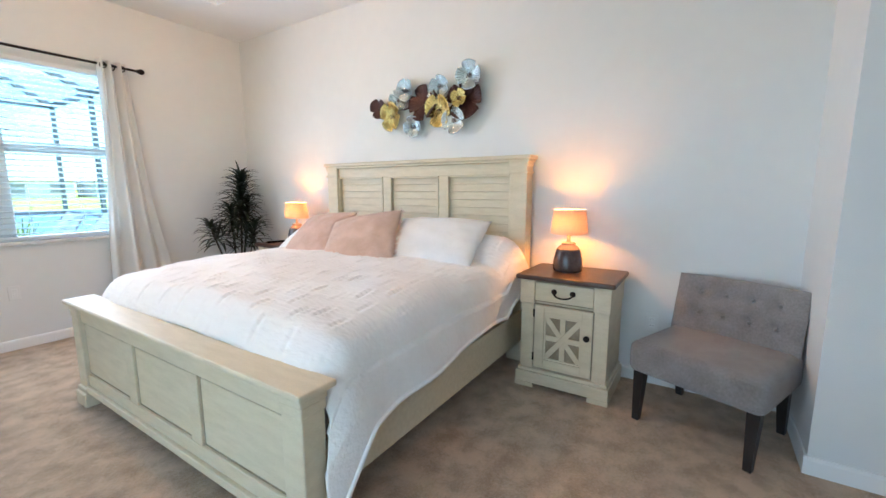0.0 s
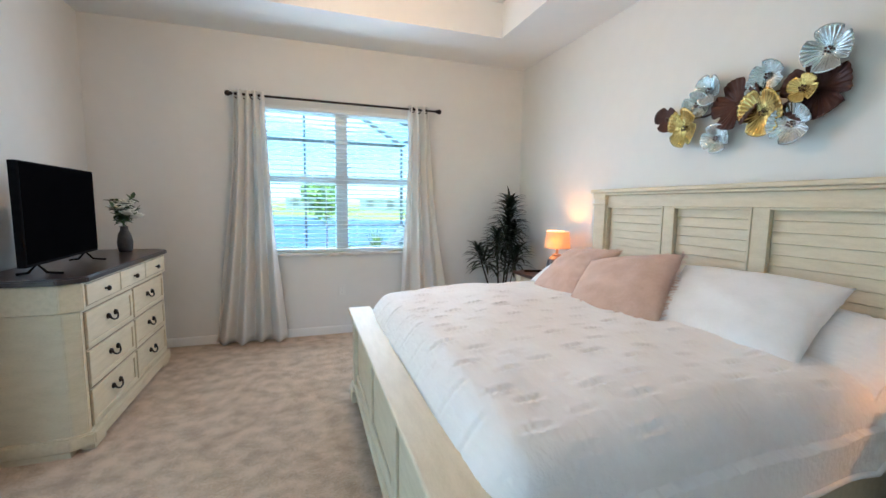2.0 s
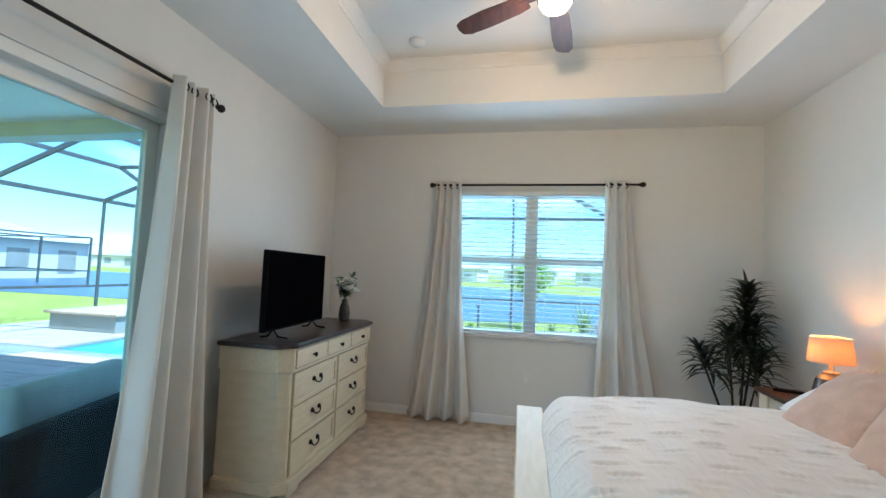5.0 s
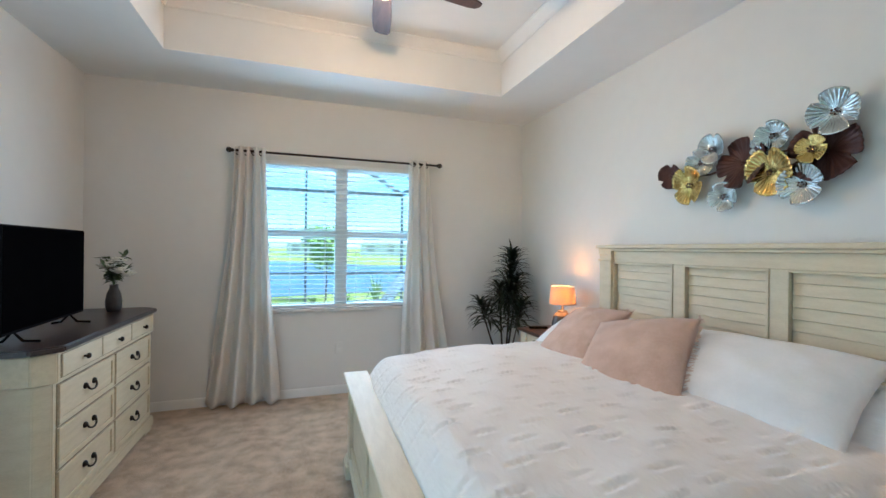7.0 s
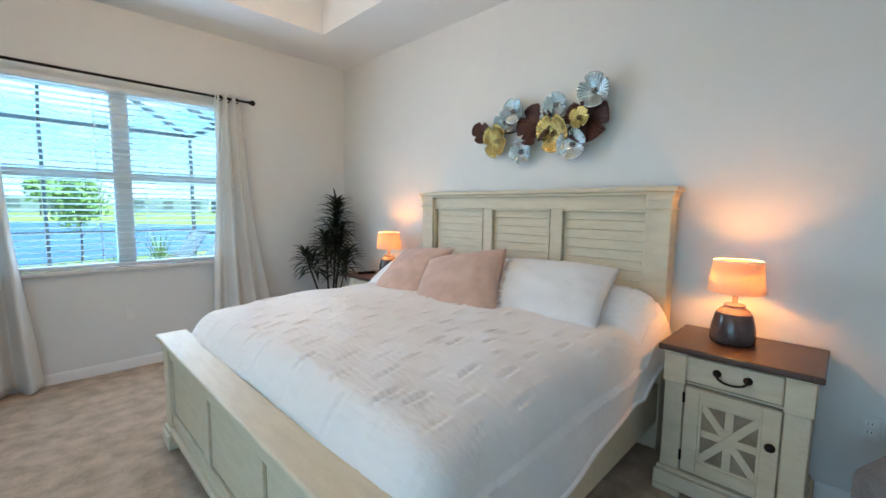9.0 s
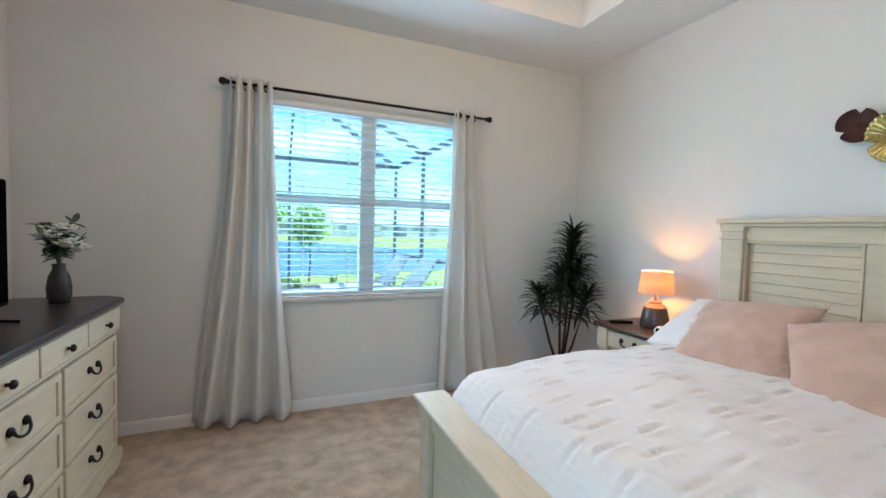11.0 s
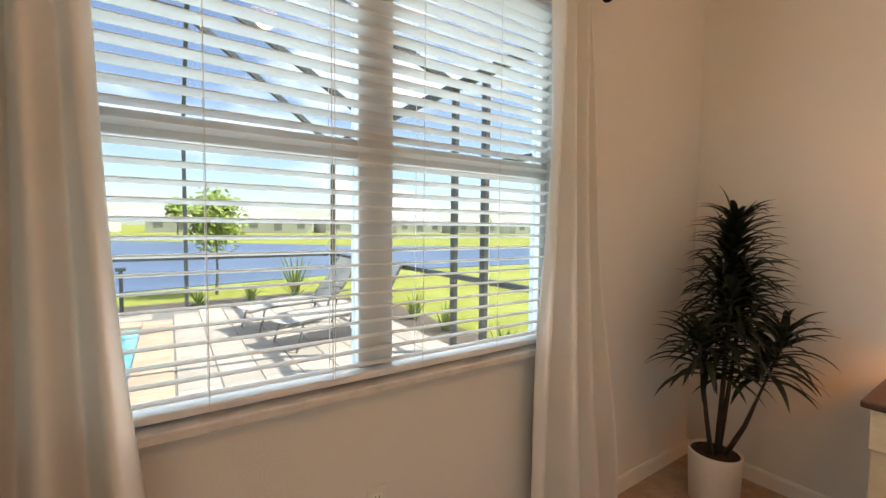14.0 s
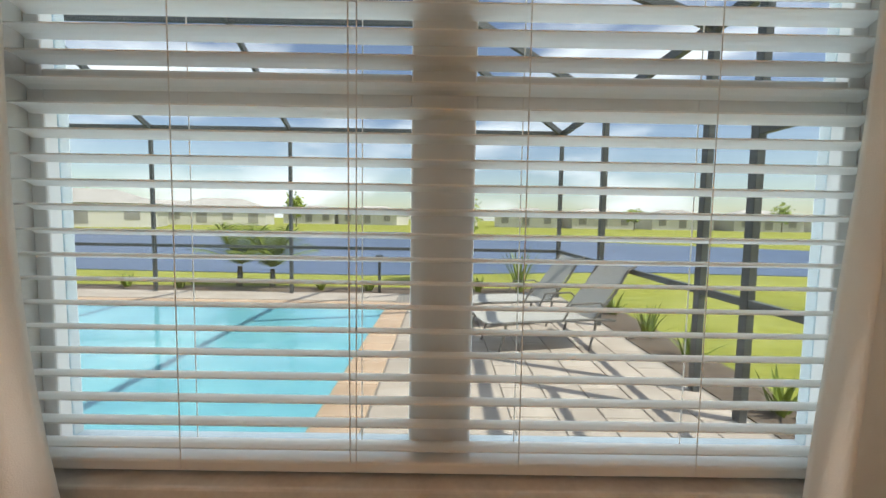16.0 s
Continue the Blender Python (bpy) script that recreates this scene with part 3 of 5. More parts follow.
put(bed, "mattress", box(-2.03, BY0 + 0.10, 0.30, -0.13, BY1 - 0.10, 0.70, 0.06, 4), M_SHEET, "white mattress")


# duvet that lies over the mattress and hangs down at both sides
def duvet_point(u, v):
    x = -2.045 + u * 1.875
    head = max(0.0, (u - 0.80) / 0.20)
    foot = max(0.0, 1 - u / 0.075)
    c, half = (BY0 + BY1) / 2, 1.06
    s = (v - 0.5) * 2
    right = s < 0
    drop = (0.28 - 0.03 * u + 0.025 * math.sin(7 * u + 1) + 0.20 * max(0.0, 1 - u / 0.10) ** 1.2) if right else (0.40 - 0.06 * u)
    total = half + drop
    a = abs(s) * total
    bulge = 0.03 * math.sin(math.pi * min(1, u * 1.05))
    top = 0.785 + 0.065 * math.sin(math.pi * u) ** 0.7 - 0.13 * foot ** 2 + 0.17 * math.sin(math.pi * min(1.0, head * 0.62)) - 0.06 * max(0.0, head - 0.75) * 4
    r = 0.17
    flat = half - r
    if a < flat:
        y, z = a, top - 0.035 * (a / flat) ** 3
    elif a < flat + r * 1.57:
        q = (a - flat) / r
        y, z = flat + r * math.sin(q), top - 0.035 - r * (1 - math.cos(q))
    else:
        d = a - flat - r * 1.57
        fold = 0.022 * math.sin(16 * u + 2.2 * math.sin(5 * u)) * min(1, d / 0.12)
        y, z = flat + r + 0.035 * min(1, d / 0.3) + fold + bulge, top - 0.035 - r - d
    # the foot corner falls outside the footboard
    if right:
        x -= 0.045 * max(0.0, 1 - u / 0.10) * min(1.0, max(0.0, (a - flat - 1.3 * r) / r))
    n1 = noise.noise(Vector((x * 2.2, s * 3.0, 0.3))) * 0.028 + noise.noise(Vector((x * 6, s * 8.5, 1.7))) * 0.008
    # short gathered tufts in staggered rows
    sy = s * total
    row = math.floor(sy / 0.105)
    px = x / 0.21 + 0.5 * (row % 2)
    col = math.floor(px)
    jit = noise.noise(Vector((col * 3.7, row * 5.3, 0.5)))
    tx = (px - col - 0.5) * 0.21 + 0.08 * jit
    ty = sy - (row + 0.5) * 0.105 - 0.045 * jit
    near = math.exp(-(tx / 0.055) ** 4) * max(0.0, 0.75 + 0.9 * noise.noise(Vector((col * 1.7 + 9, row * 2.3, 4.5))))
    ruche = near * (-0.007 * math.exp(-(ty / 0.011) ** 2) + 0.0045 * math.exp(-((abs(ty) - 0.024) / 0.014) ** 2) + 0.0028 * math.sin(tx * 230 + 3 * jit) * math.exp(-(ty / 0.032) ** 2))
    ruche += 0.007 * math.sin(x * 20 + sy * 9 + 4 * noise.noise(Vector((x * 3, s * 6, 5)))) * max(0.0, noise.noise(Vector((x * 4, s * 7, 9))))
    if a < flat + r:
        z += n1 + ruche
    else:
        y += n1 * 0.8
    return Vector((x, c + math.copysign(y, s), max(z, 0.12)))


duvet = thing("duvet", (-1.1, (BY0 + BY1) / 2, 0.72), "white ruched cotton duvet spread over the bed", "duvet")
put(duvet, "cover", grid(duvet_point, 260, 420, 0.018), M_DUVET, "white ruched duvet cover", True)
for v in (0.0, 1.0):
    put(duvet, "hem", tube([duvet_point(k / 60, v) for k in range(61)], 0.011, 6), M_DUVET, "", True)


# pillows
def pillow_mesh(w, h, t, seed, flange=0.0):
    bm = bmesh.new()
    n = 36
    for side in (1, -1):
        vs = []
        for i in range(n + 1):
            row = []
            for j in range(n + 1):
                a, b = 2 * i / n - 1, 2 * j / n - 1
                f = max(0.0, (1 - abs(a) ** 2.6)) ** 0.55 * max(0.0, (1 - abs(b) ** 2.6)) ** 0.55
                pinch = 1 - 0.055 * (1 - abs(a * b)) * (abs(a) ** 6 + abs(b) ** 6)
                wr = 0.010 * noise.noise(Vector((a * 3 + seed, b * 3, side)))
                row.append(bm.verts.new((a * w / 2 * pinch, b * h / 2 * pinch, side * (t / 2 * f + 0.004) + wr * f)))
            vs.append(row)
        for i in range(n):
            for j in range(n):
                bm.faces.new((vs[i][j], vs[i + 1][j], vs[i + 1][j + 1], vs[i][j + 1]))
    bmesh.ops.remove_doubles(bm, verts=bm.verts[:], dist=0.009)
    bmesh.ops.recalc_face_normals(bm, faces=bm.faces[:])
    return bm


def pillow(name, centre, w, h, t, lean, yaw, roll, material, label, seed, fringe=False):
    ob = new(name)
    # the pillow's own y axis runs up its face; lean tips it back to the headboard
    ob.matrix_world = Matrix.Translation(centre) @ Euler((0, 0, radians(yaw))).to_matrix().to_4x4() @ Euler((0, radians(lean), 0)).to_matrix().to_4x4() @ Matrix(((0, -1, 0, 0), (-1, 0, 0, 0), (0, 0, -1, 0), (0, 0, 0, 1))) @ Euler((0, 0, radians(roll))).to_matrix().to_4x4()
    tagged(ob, label, "pillow", "pillows on the bed")
    part("cover", pillow_mesh(w, h, t, seed), material, ob, smooth=True)
    if fringe:
        rnd = random.Random(seed)
        bm = bmesh.new()
        for k in range(260):
            e, s = k % 4, rnd.uniform(-1, 1)
            L = rnd.uniform(0.018, 0.034)
            bx, by = ((s * w / 2, h / 2 * 0.965), (s * w / 2, -h / 2 * 0.965), (w / 2 * 0.965, s * h / 2), (-w / 2 * 0.965, s * h / 2))[e]
            dx, dy = ((0, 1), (0, -1), (1, 0), (-1, 0))[e]
            j = rnd.uniform(-0.5, 0.5)
            tube([(bx, by, rnd.uniform(-0.004, 0.004)), (bx + L * (dx + j * dy), by + L * (dy + j * dx), rnd.uniform(-0.012, 0.012))], 0.0026, 4, 0.0012, bm)
        tagged(part("fringe", bm, material, ob, "frayed pink thread fringe"), kind="stuff")
    return ob


pillow("pillow", (-0.50, -1.84, 0.89), 0.70, 0.50, 0.17, -30, 0, 2, M_SHEET, "white cotton bed pillow leaning on the headboard", 11)
pillow("pillow", (-0.53, -3.03, 0.925), 0.74, 0.52, 0.18, -31, 8, 0, M_SHEET, "white cotton bed pillow leaning on the headboard", 12)
pillow("throw_pillow", (-0.68, -2.01, 0.925), 0.52, 0.50, 0.17, -38, -3, -8, M_PINK, "dusty pink linen throw pillow with frayed edges", 13, True)
pillow("throw_pillow", (-0.76, -2.555, 0.925), 0.57, 0.55, 0.18, -37, 8, -17, M_PINK, "dusty pink linen throw pillow with frayed edges", 14, True)


# ---- nightstands ----
def bail_handle(parent, x, y, z, w, axis, at_parent):
    """A drooping iron bail on two round rosettes; the drawer faces -x (axis 'y') or +x."""
    s = -1 if axis == "-x" else 1
    pts = [(x + s * (0.014 + 0.012 * math.sin(q)), y + w / 2 * math.cos(q) * -1, z - 0.032 * math.sin(q) ** 0.8) for q in np.linspace(0.0, math.pi, 13)]
    put(parent, "handle", tube(pts, 0.0055, 8), M_IRON, "black iron bail handle", True)
    for y2 in (y - w / 2, y + w / 2):
        b = lathe([(0.0, 0), (0.017, 0), (0.018, 0.006), (0.013, 0.014), (0.0, 0.018)], 14, cap=False)
        b.transform(Matrix.Translation((x, y2, z)) @ Euler((0, radians(90 * s), 0)).to_matrix().to_4x4())
        put(parent, "rosette", b, M_IRON, "", True)


def knob(parent, x, y, z, s, r=0.019):
    b = lathe([(0.007, 0), (0.007, 0.012), (r, 0.016), (r, 0.024), (r * 0.6, 0.030), (0.0, 0.031)], 14, cap=False)
    b.transform(Matrix.Translation((x, y, z)) @ Euler((0, radians(90 * s), 0)).to_matrix().to_4x4())
    put(parent, "knob", b, M_IRON, "black round iron knob", True)


def nightstand(y0, y1):
    """Faces -x; y0 < y1."""
    xf, xb, H = -0.475, -0.04, 0.722
    ns = thing("nightstand", (-0.26, (y0 + y1) / 2, 0), "cream painted nightstand with brown plank top", "nightstand", "bedside nightstands")
    put(ns, "plank_top", box(xf - 0.035, y0 - 0.03, H, xb + 0.01, y1 + 0.03, H + 0.03, 0.008), M_TOP, "brown stained wood top")
    put(ns, "carcass", boxes((xf + 0.03, y0 + 0.01, 0.10, xb, y1 - 0.01, H)), M_CREAM)
    for a, b, o in ((y0, y0 + 0.085, -0.004), (y1 - 0.085, y1, 0.004)):
        put(ns, "pilaster", box(xf + 0.005, a, 0.12, xb - 0.002, b, H - 0.155, 0.005), M_CREAM)
        put(ns, "capital", boxes((xf - 0.014, a - 0.008, H - 0.155, xb - 0.001, b + 0.004, H - 0.012), (xf - 0.020, a - 0.012, H - 0.012, xb, b + 0.006, H - 0.0005), bevel=0.004), M_CREAM)
    put(ns, "plinth", boxes((xf - 0.025, y0 - 0.022, 0.03, xb, y1 + 0.022, 0.105), (xf - 0.010, y0 - 0.010, 0.105, xb, y1 + 0.010, 0.125), bevel=0.006), M_CREAM_H)
    for a, b in ((y0 - 0.022, y0 + 0.10), (y1 - 0.10, y1 + 0.022)):
        put(ns, "foot", box(xf - 0.025, a, 0.0, xb, b, 0.03, 0.003), M_CREAM)
    d0, d1 = y0 + 0.092, y1 - 0.092
    dr = put(ns, "drawer", box(xf, d0, H - 0.135, xf + 0.04, d1, H - 0.015, 0.005), M_CREAM_H)
    put(ns, "drawer_gap", box(xf + 0.012, d0 - 0.006, H - 0.142, xf + 0.032, d1 + 0.006, H - 0.008), M_GLAZE)
    dc = (d0 + d1) / 2
    bail_handle(ns, xf, dc, H - 0.065, 0.115, "-x", dr)
    z0, z1 = 0.135, H - 0.165
    put(ns, "door_gap", box(xf + 0.016, d0 - 0.006, z0 - 0.006, xf + 0.032, d1 + 0.006, z1 + 0.006), M_GLAZE)
    fw = 0.062
    for a, b in ((d0, d0 + fw), (d1 - fw, d1)):
        put(ns, "door_stile", box(xf + 0.002, a, z0, xf + 0.03, b, z1, 0.003), M_CREAM)
    for a, b in ((z0, z0 + fw), (z1 - fw, z1)):
        put(ns, "door_rail", box(xf + 0.003, d0 + fw, a, xf + 0.03, d1 - fw, b, 0.003), M_CREAM_H)
    put(ns, "door_panel", box(xf + 0.022, d0 + fw, z0 + fw, xf + 0.03, d1 - fw, z1 - fw), M_CREAM)
    pw, ph, zc = (d1 - d0 - 2 * fw), (z1 - z0 - 2 * fw), (z0 + z1) / 2
    # lattice: upright, cross bar and two diagonals
    ang = math.atan2(ph, pw)
    for q, L in ((0, pw), (math.pi / 2, ph), (ang, math.hypot(pw, ph) - 0.03), (-ang, math.hypot(pw, ph) - 0.03)):
        st = box(-0.005, -L / 2, -0.017, 0.004, L / 2, 0.017, 0.002)
        st.transform(Matrix.Translation((xf + 0.016 + 0.0009 * q, dc, zc)) @ Euler((q, 0, 0)).to_matrix().to_4x4())
        put(ns, "lattice_strip", st, M_CREAM)
    put(ns, "lattice_rim", boxes((xf + 0.008, d0 + fw, z0 + fw, xf + 0.024, d0 + fw + 0.012, z1 - fw), (xf + 0.008, d1 - fw - 0.012, z0 + fw, xf + 0.024, d1 - fw, z1 - fw), (xf + 0.008, d0 + fw + 0.012, z0 + fw, xf + 0.024, d1 - fw - 0.012, z0 + fw + 0.012), (xf + 0.008, d0 + fw + 0.012, z1 - fw - 0.012, xf + 0.024, d1 - fw - 0.012, z1 - fw), bevel=0.002), M_CREAM)
    knob(ns, xf + 0.002, d0 + 0.028, zc + 0.05, -1)
    for z in (z0 + 0.05, z1 - 0.08):
        put(ns, "hinge", tube([(xf - 0.001, d1 + 0.004, z), (xf - 0.001, d1 + 0.004, z + 0.05)], 0.006, 8), M_IRON, "black iron hinge")
    return ns


nightstand(-4.235, -3.69)
nightstand(-1.425, -0.865)


# ---- bedside lamps ----
def bedside_lamp(x, y, z):
    lp = thing("table_lamp", (x, y, z), "lit table lamp with grey-brown ceramic base and linen shade", "table lamp", "bedside lamps")
    part("base", lathe([(0.0, 0), (0.088, 0), (0.094, 0.006), (0.097, 0.03), (0.093, 0.075), (0.080, 0.135), (0.074, 0.147)], 40, cap=False), M_CERAMIC, lp, "dark glazed ribbed ceramic base", True)
    part("shoulder", lathe([(0.074, 0.147), (0.060, 0.165), (0.045, 0.174), (0.043, 0.178)], 40, cap=False), M_CERTOP, lp, "tan glazed shoulder", True)
    part("collar", lathe([(0.043, 0.178), (0.046, 0.181), (0.046, 0.187), (0.040, 0.191), (0.016, 0.193), (0.012, 0.200), (0.012, 0.250), (0.0, 0.250)], 32, cap=False), M_CERTOP, lp, "", True)
    part("shade", lathe([(0.120, 0.250), (0.102, 0.406), (0.1005, 0.406), (0.1185, 0.250), (0.120, 0.250)], 48, cap=False), M_SHADE, lp, "glowing cream linen drum shade", True)
    part("shade_rim", lathe([(0.1025, 0.402), (0.1030, 0.408), (0.0990, 0.408), (0.0990, 0.402), (0.1025, 0.402)], 48, cap=False), M_SHEET, lp)
    b = bmesh.new()
    bmesh.ops.create_uvsphere(b, u_segments=12, v_segments=8, radius=0.024, matrix=Matrix.Translation((0, 0, 0.27)))
    part("bulb", b, M_BULB, lp, "lit bulb", True)
    return lp


bedside_lamp(-0.22, -3.91, 0.752)
bedside_lamp(-0.22, -1.14, 0.752)

clock = thing("alarm_clock", (-0.36, -1.335, 0.752), "small white alarm clock with red digits", "alarm clock", turn=14)
cb = lathe([(0.0, 0), (0.05, 0), (0.056, 0.012), (0.052, 0.035), (0.034, 0.052), (0.0, 0.057)], 24, cap=False)
cb.transform(Matrix.Diagonal((0.62, 1.25, 1, 1)))
part("body", cb, M_PLATE, clock, "", True)
part("face", box(-0.034, -0.042, 0.010, -0.026, 0.042, 0.043, 0.003), M_BLACK, clock, "black display")
for k in (-0.021, -0.004, 0.016):
    part("digit", boxes((-0.0352, k - 0.006, 0.033, -0.0345, k + 0.004, 0.035), (-0.0352, k - 0.006, 0.019, -0.0345, k + 0.004, 0.021), (-0.0352, k - 0.006, 0.021, -0.0345, k - 0.004, 0.033)), M_RED, clock)
remote = thing("remote_control", (-0.36, -0.965, 0.752), "black remote control lying beside the lamp", "remote", turn=68)
part("body", box(-0.02, -0.085, 0, 0.02, 0.085, 0.018, 0.006), M_BLACK, remote)

# ---- metal flower wall art ----
art = thing("wall_art", (-0.01, -2.6, 2.0), "metal wall art of silver, gold and brown flowers", "wall art")


def petal_flower(y, z, r, petals, material, out, turn, seed):
    rnd = random.Random(seed)
    tip = rnd.uniform(-0.22, 0.22), rnd.uniform(-0.22, 0.22)

    def fn(u, v):
        q = 2 * math.pi * u
        lobe = 1 - 0.34 * (abs(math.sin(petals / 2 * (q + turn))) < 0.35) * (1 - abs(math.sin(petals / 2 * (q + turn))) / 0.35)
        rr = r * v * lobe
        cup = 0.22 * r * v * v + 0.16 * r * v * (abs(math.sin(petals / 2 * (q + turn))) - 0.5) + 0.03 * r * v * math.sin(30 * q) + tip[0] * rr * math.cos(q) + tip[1] * rr * math.sin(q)
        return Vector((-out - cup, rr * math.cos(q), rr * math.sin(q)))
    bm = grid(fn, 108, 8)
    bmesh.ops.remove_doubles(bm, verts=bm.verts[:], dist=0.0004)
    bmesh.ops.solidify(bm, geom=bm.faces[:], thickness=0.002)
    bm.transform(Matrix.Translation((0, y + 2.6, z - 2.0)))
    f = part("flower", bm, material, art, "", True)
    c = bmesh.new()
    for k in range(5):
        q = k * 1.256 + turn
        p = (-out - 0.012, y + 2.6 + 0.012 * math.cos(q), z - 2.0 + 0.012 * math.sin(q))
        bmesh.ops.create_uvsphere(c, u_segments=6, v_segments=5, radius=0.006, matrix=Matrix.Translation(p))
    f2 = part("flower_centre", c, M_BROWNMETAL, f)
    return f


for k, row in enumerate(((-2.13, 2.00, 0.085, 3, M_BROWNMETAL, 0.03, 0.4), (-2.29, 1.915, 0.125, 4, M_GOLD, 0.055, 0.2), (-2.36, 2.05, 0.085, 3, M_SILVER, 0.035, 1.2), (-2.44, 2.12, 0.095, 3, M_SILVER, 0.045, 0.3),
                         (-2.62, 2.00, 0.15, 5, M_BROWNMETAL, 0.025, 0.6), (-2.52, 1.815, 0.088, 4, M_SILVER, 0.05, 0.9), (-2.79, 2.11, 0.082, 3, M_SILVER, 0.05, 1.0), (-2.72, 2.075, 0.06, 3, M_SILVER, 0.04, 0.1),
                         (-2.785, 1.915, 0.128, 3, M_GOLD, 0.06, 0.5), (-3.02, 1.985, 0.155, 5, M_BROWNMETAL, 0.03, 0.2), (-2.98, 1.995, 0.070, 4, M_GOLD, 0.075, 0.3), (-2.93, 1.83, 0.105, 3, M_SILVER, 0.06, 0.9), (-3.07, 2.15, 0.108, 4, M_SILVER, 0.07, 0.75))):
    petal_flower(*row, k)
part("stem", tube([(-0.02, 0.47, 0.0), (-0.022, 0.2, -0.03), (-0.022, -0.1, 0.02), (-0.02, -0.42, 0.03)], 0.006, 6), M_BROWNMETAL, art)

# ---- accent chair ----
chair = thing("accent_chair", (-0.40, -4.76, 0), "grey upholstered armless chair with button-tufted back", "chair", turn=-22)
# built facing -x, then turned


def chair_back(u, v):
    s = (u - 0.5) * 2
    y = s * 0.315
    z = 0.36 + v * 0.42
    x = 0.20 + 0.10 * v - 0.045 * s * s
    for by in (-0.19, -0.065, 0.065, 0.19):
        for bz in (0.56, 0.68):
            d2 = ((y - by) / 0.035) ** 2 + ((z - bz) / 0.035) ** 2
            x += 0.022 * math.exp(-d2)
    x -= 0.025 * (math.sin(math.pi * min(1, max(0, v))) ** 0.5) * (1 - s ** 8)
    return Vector((x, y, z))


back = grid(chair_back, 64, 44)
bmesh.ops.solidify(back, geom=back.faces[:], thickness=-0.085)
part("backrest", back, M_GREYFAB, chair, "button-tufted grey backrest", True)
for by in (-0.19, -0.065, 0.065, 0.19):
    for bz in (0.56, 0.68):
        b = bmesh.new()
        bmesh.ops.create_uvsphere(b, u_segments=10, v_segments=6, radius=0.011, matrix=Matrix.Translation(chair_back(by / 0.63 + 0.5, (bz - 0.36) / 0.42) + Vector((-0.004, 0, 0))))
        part("button", b, M_GREYFAB, chair)
seat = box(-0.285, -0.325, 0.285, 0.24, 0.325, 0.455, 0.045, 5)
for v in seat.verts:
    if v.co.z > 0.40:
        v.co.z += 0.03 * (1 - (v.co.y / 0.33) ** 2)
    v.co.x -= 0.03 * (1 - (v.co.y / 0.33) ** 2) * (v.co.x < 0)
part("seat", seat, M_GREYFAB, chair, "grey fabric seat cushion", True)
for x, y, dx in ((-0.225, -0.27, -0.02), (-0.225, 0.27, -0.02), (0.20, -0.26, 0.05), (0.20, 0.26, 0.05)):
    lg = bmesh.new()
    for z, h, o in ((0.0, 0.017, dx), (0.295, 0.028, 0)):
        for a, b in ((-1, -1), (1, -1), (1, 1), (-1, 1)):
            lg.verts.new((x + o + a * h, y + b * h, z))
    lg.verts.ensure_lookup_table()
    vv = lg.verts
    lg.faces.new([vv[k] for k in (3, 2, 1, 0)])
    lg.faces.new([vv[k] for k in (4, 5, 6, 7)])
    for k in range(4):
        lg.faces.new((vv[k], vv[(k + 1) % 4], vv[4 + (k + 1) % 4], vv[4 + k]))
    part("leg", lg, M_BLACKWOOD, chair, "black tapered wooden leg")

# ---- artificial dracaena ----
plant = thing("potted_plant", (-0.38, -0.31, 0), "dark green dracaena plant in a white pot", "plant")
part("pot", lathe([(0.0, 0), (0.102, 0), (0.108, 0.01), (0.119, 0.262), (0.118, 0.27), (0.110, 0.27), (0.108, 0.25), (0.0, 0.25)], 40, cap=False), M_POT, plant, "white ceramic pot", True)
part("soil", lathe([(0.0, 0.252), (0.107, 0.252), (0.107, 0.258), (0.0, 0.262)], 24, cap=False), M_SOIL, plant)


def leaf(bm, p, direction, length, droop, w):
    d = Vector(direction).normalized()
    side = d.cross((0, 0, 1))
    side = side.normalized() if side.length > 0.05 else Vector((1, 0, 0))
    rows, q, n = [], Vector(p), 7
    for k in range(n + 1):
        s = k / n
        ww = w * (0.55 + 1.2 * s if s < 0.35 else 1.0) * (1 - s ** 3) + 0.0008
        rows.append((q - side * ww, q + Vector((0, 0, -0.35 * ww)), q + side * ww))
        d = (d + Vector((0, 0, -droop / n * (0.5 + 1.3 * s)))).normalized()
        q = q + d * (length / n)
    vs = [[bm.verts.new(c) for c in r] for r in rows]
    for a, b in zip(vs, vs[1:]):
        for k in range(2):
            bm.faces.new((a[k], a[k + 1], b[k + 1], b[k]))


def crown_head(top, z0, count, length, seed, lean=(0, 0)):
    rnd = random.Random(seed)
    bm = bmesh.new()
    base = plant.matrix_world.translation
    for k in range(count):
        s = k / count
        ang = k * 2.399 + rnd.uniform(-0.3, 0.3)
        z = z0 + (top[2] - z0) * s
        up = 0.25 + 1.25 * s ** 1.5
        L = length * (1.0 - 0.38 * s) * rnd.uniform(0.82, 1.1)
        dx, dy = math.cos(ang), math.sin(ang)
        # leaves that would meet a wall turn along it
        if base.x + top[0] + dx * L > -0.05:
            dx *= 0.35
            up += 0.4
        if base.y + top[1] + dy * L > -0.08:
            dy *= 0.3
            up += 0.3
        leaf(bm, (top[0] * (0.6 + 0.4 * s), top[1] * (0.6 + 0.4 * s), z), (dx, dy, up), L, rnd.uniform(0.9, 1.6), 0.0155)
    part("leaf_head", bm, M_LEAF, plant, "", True)


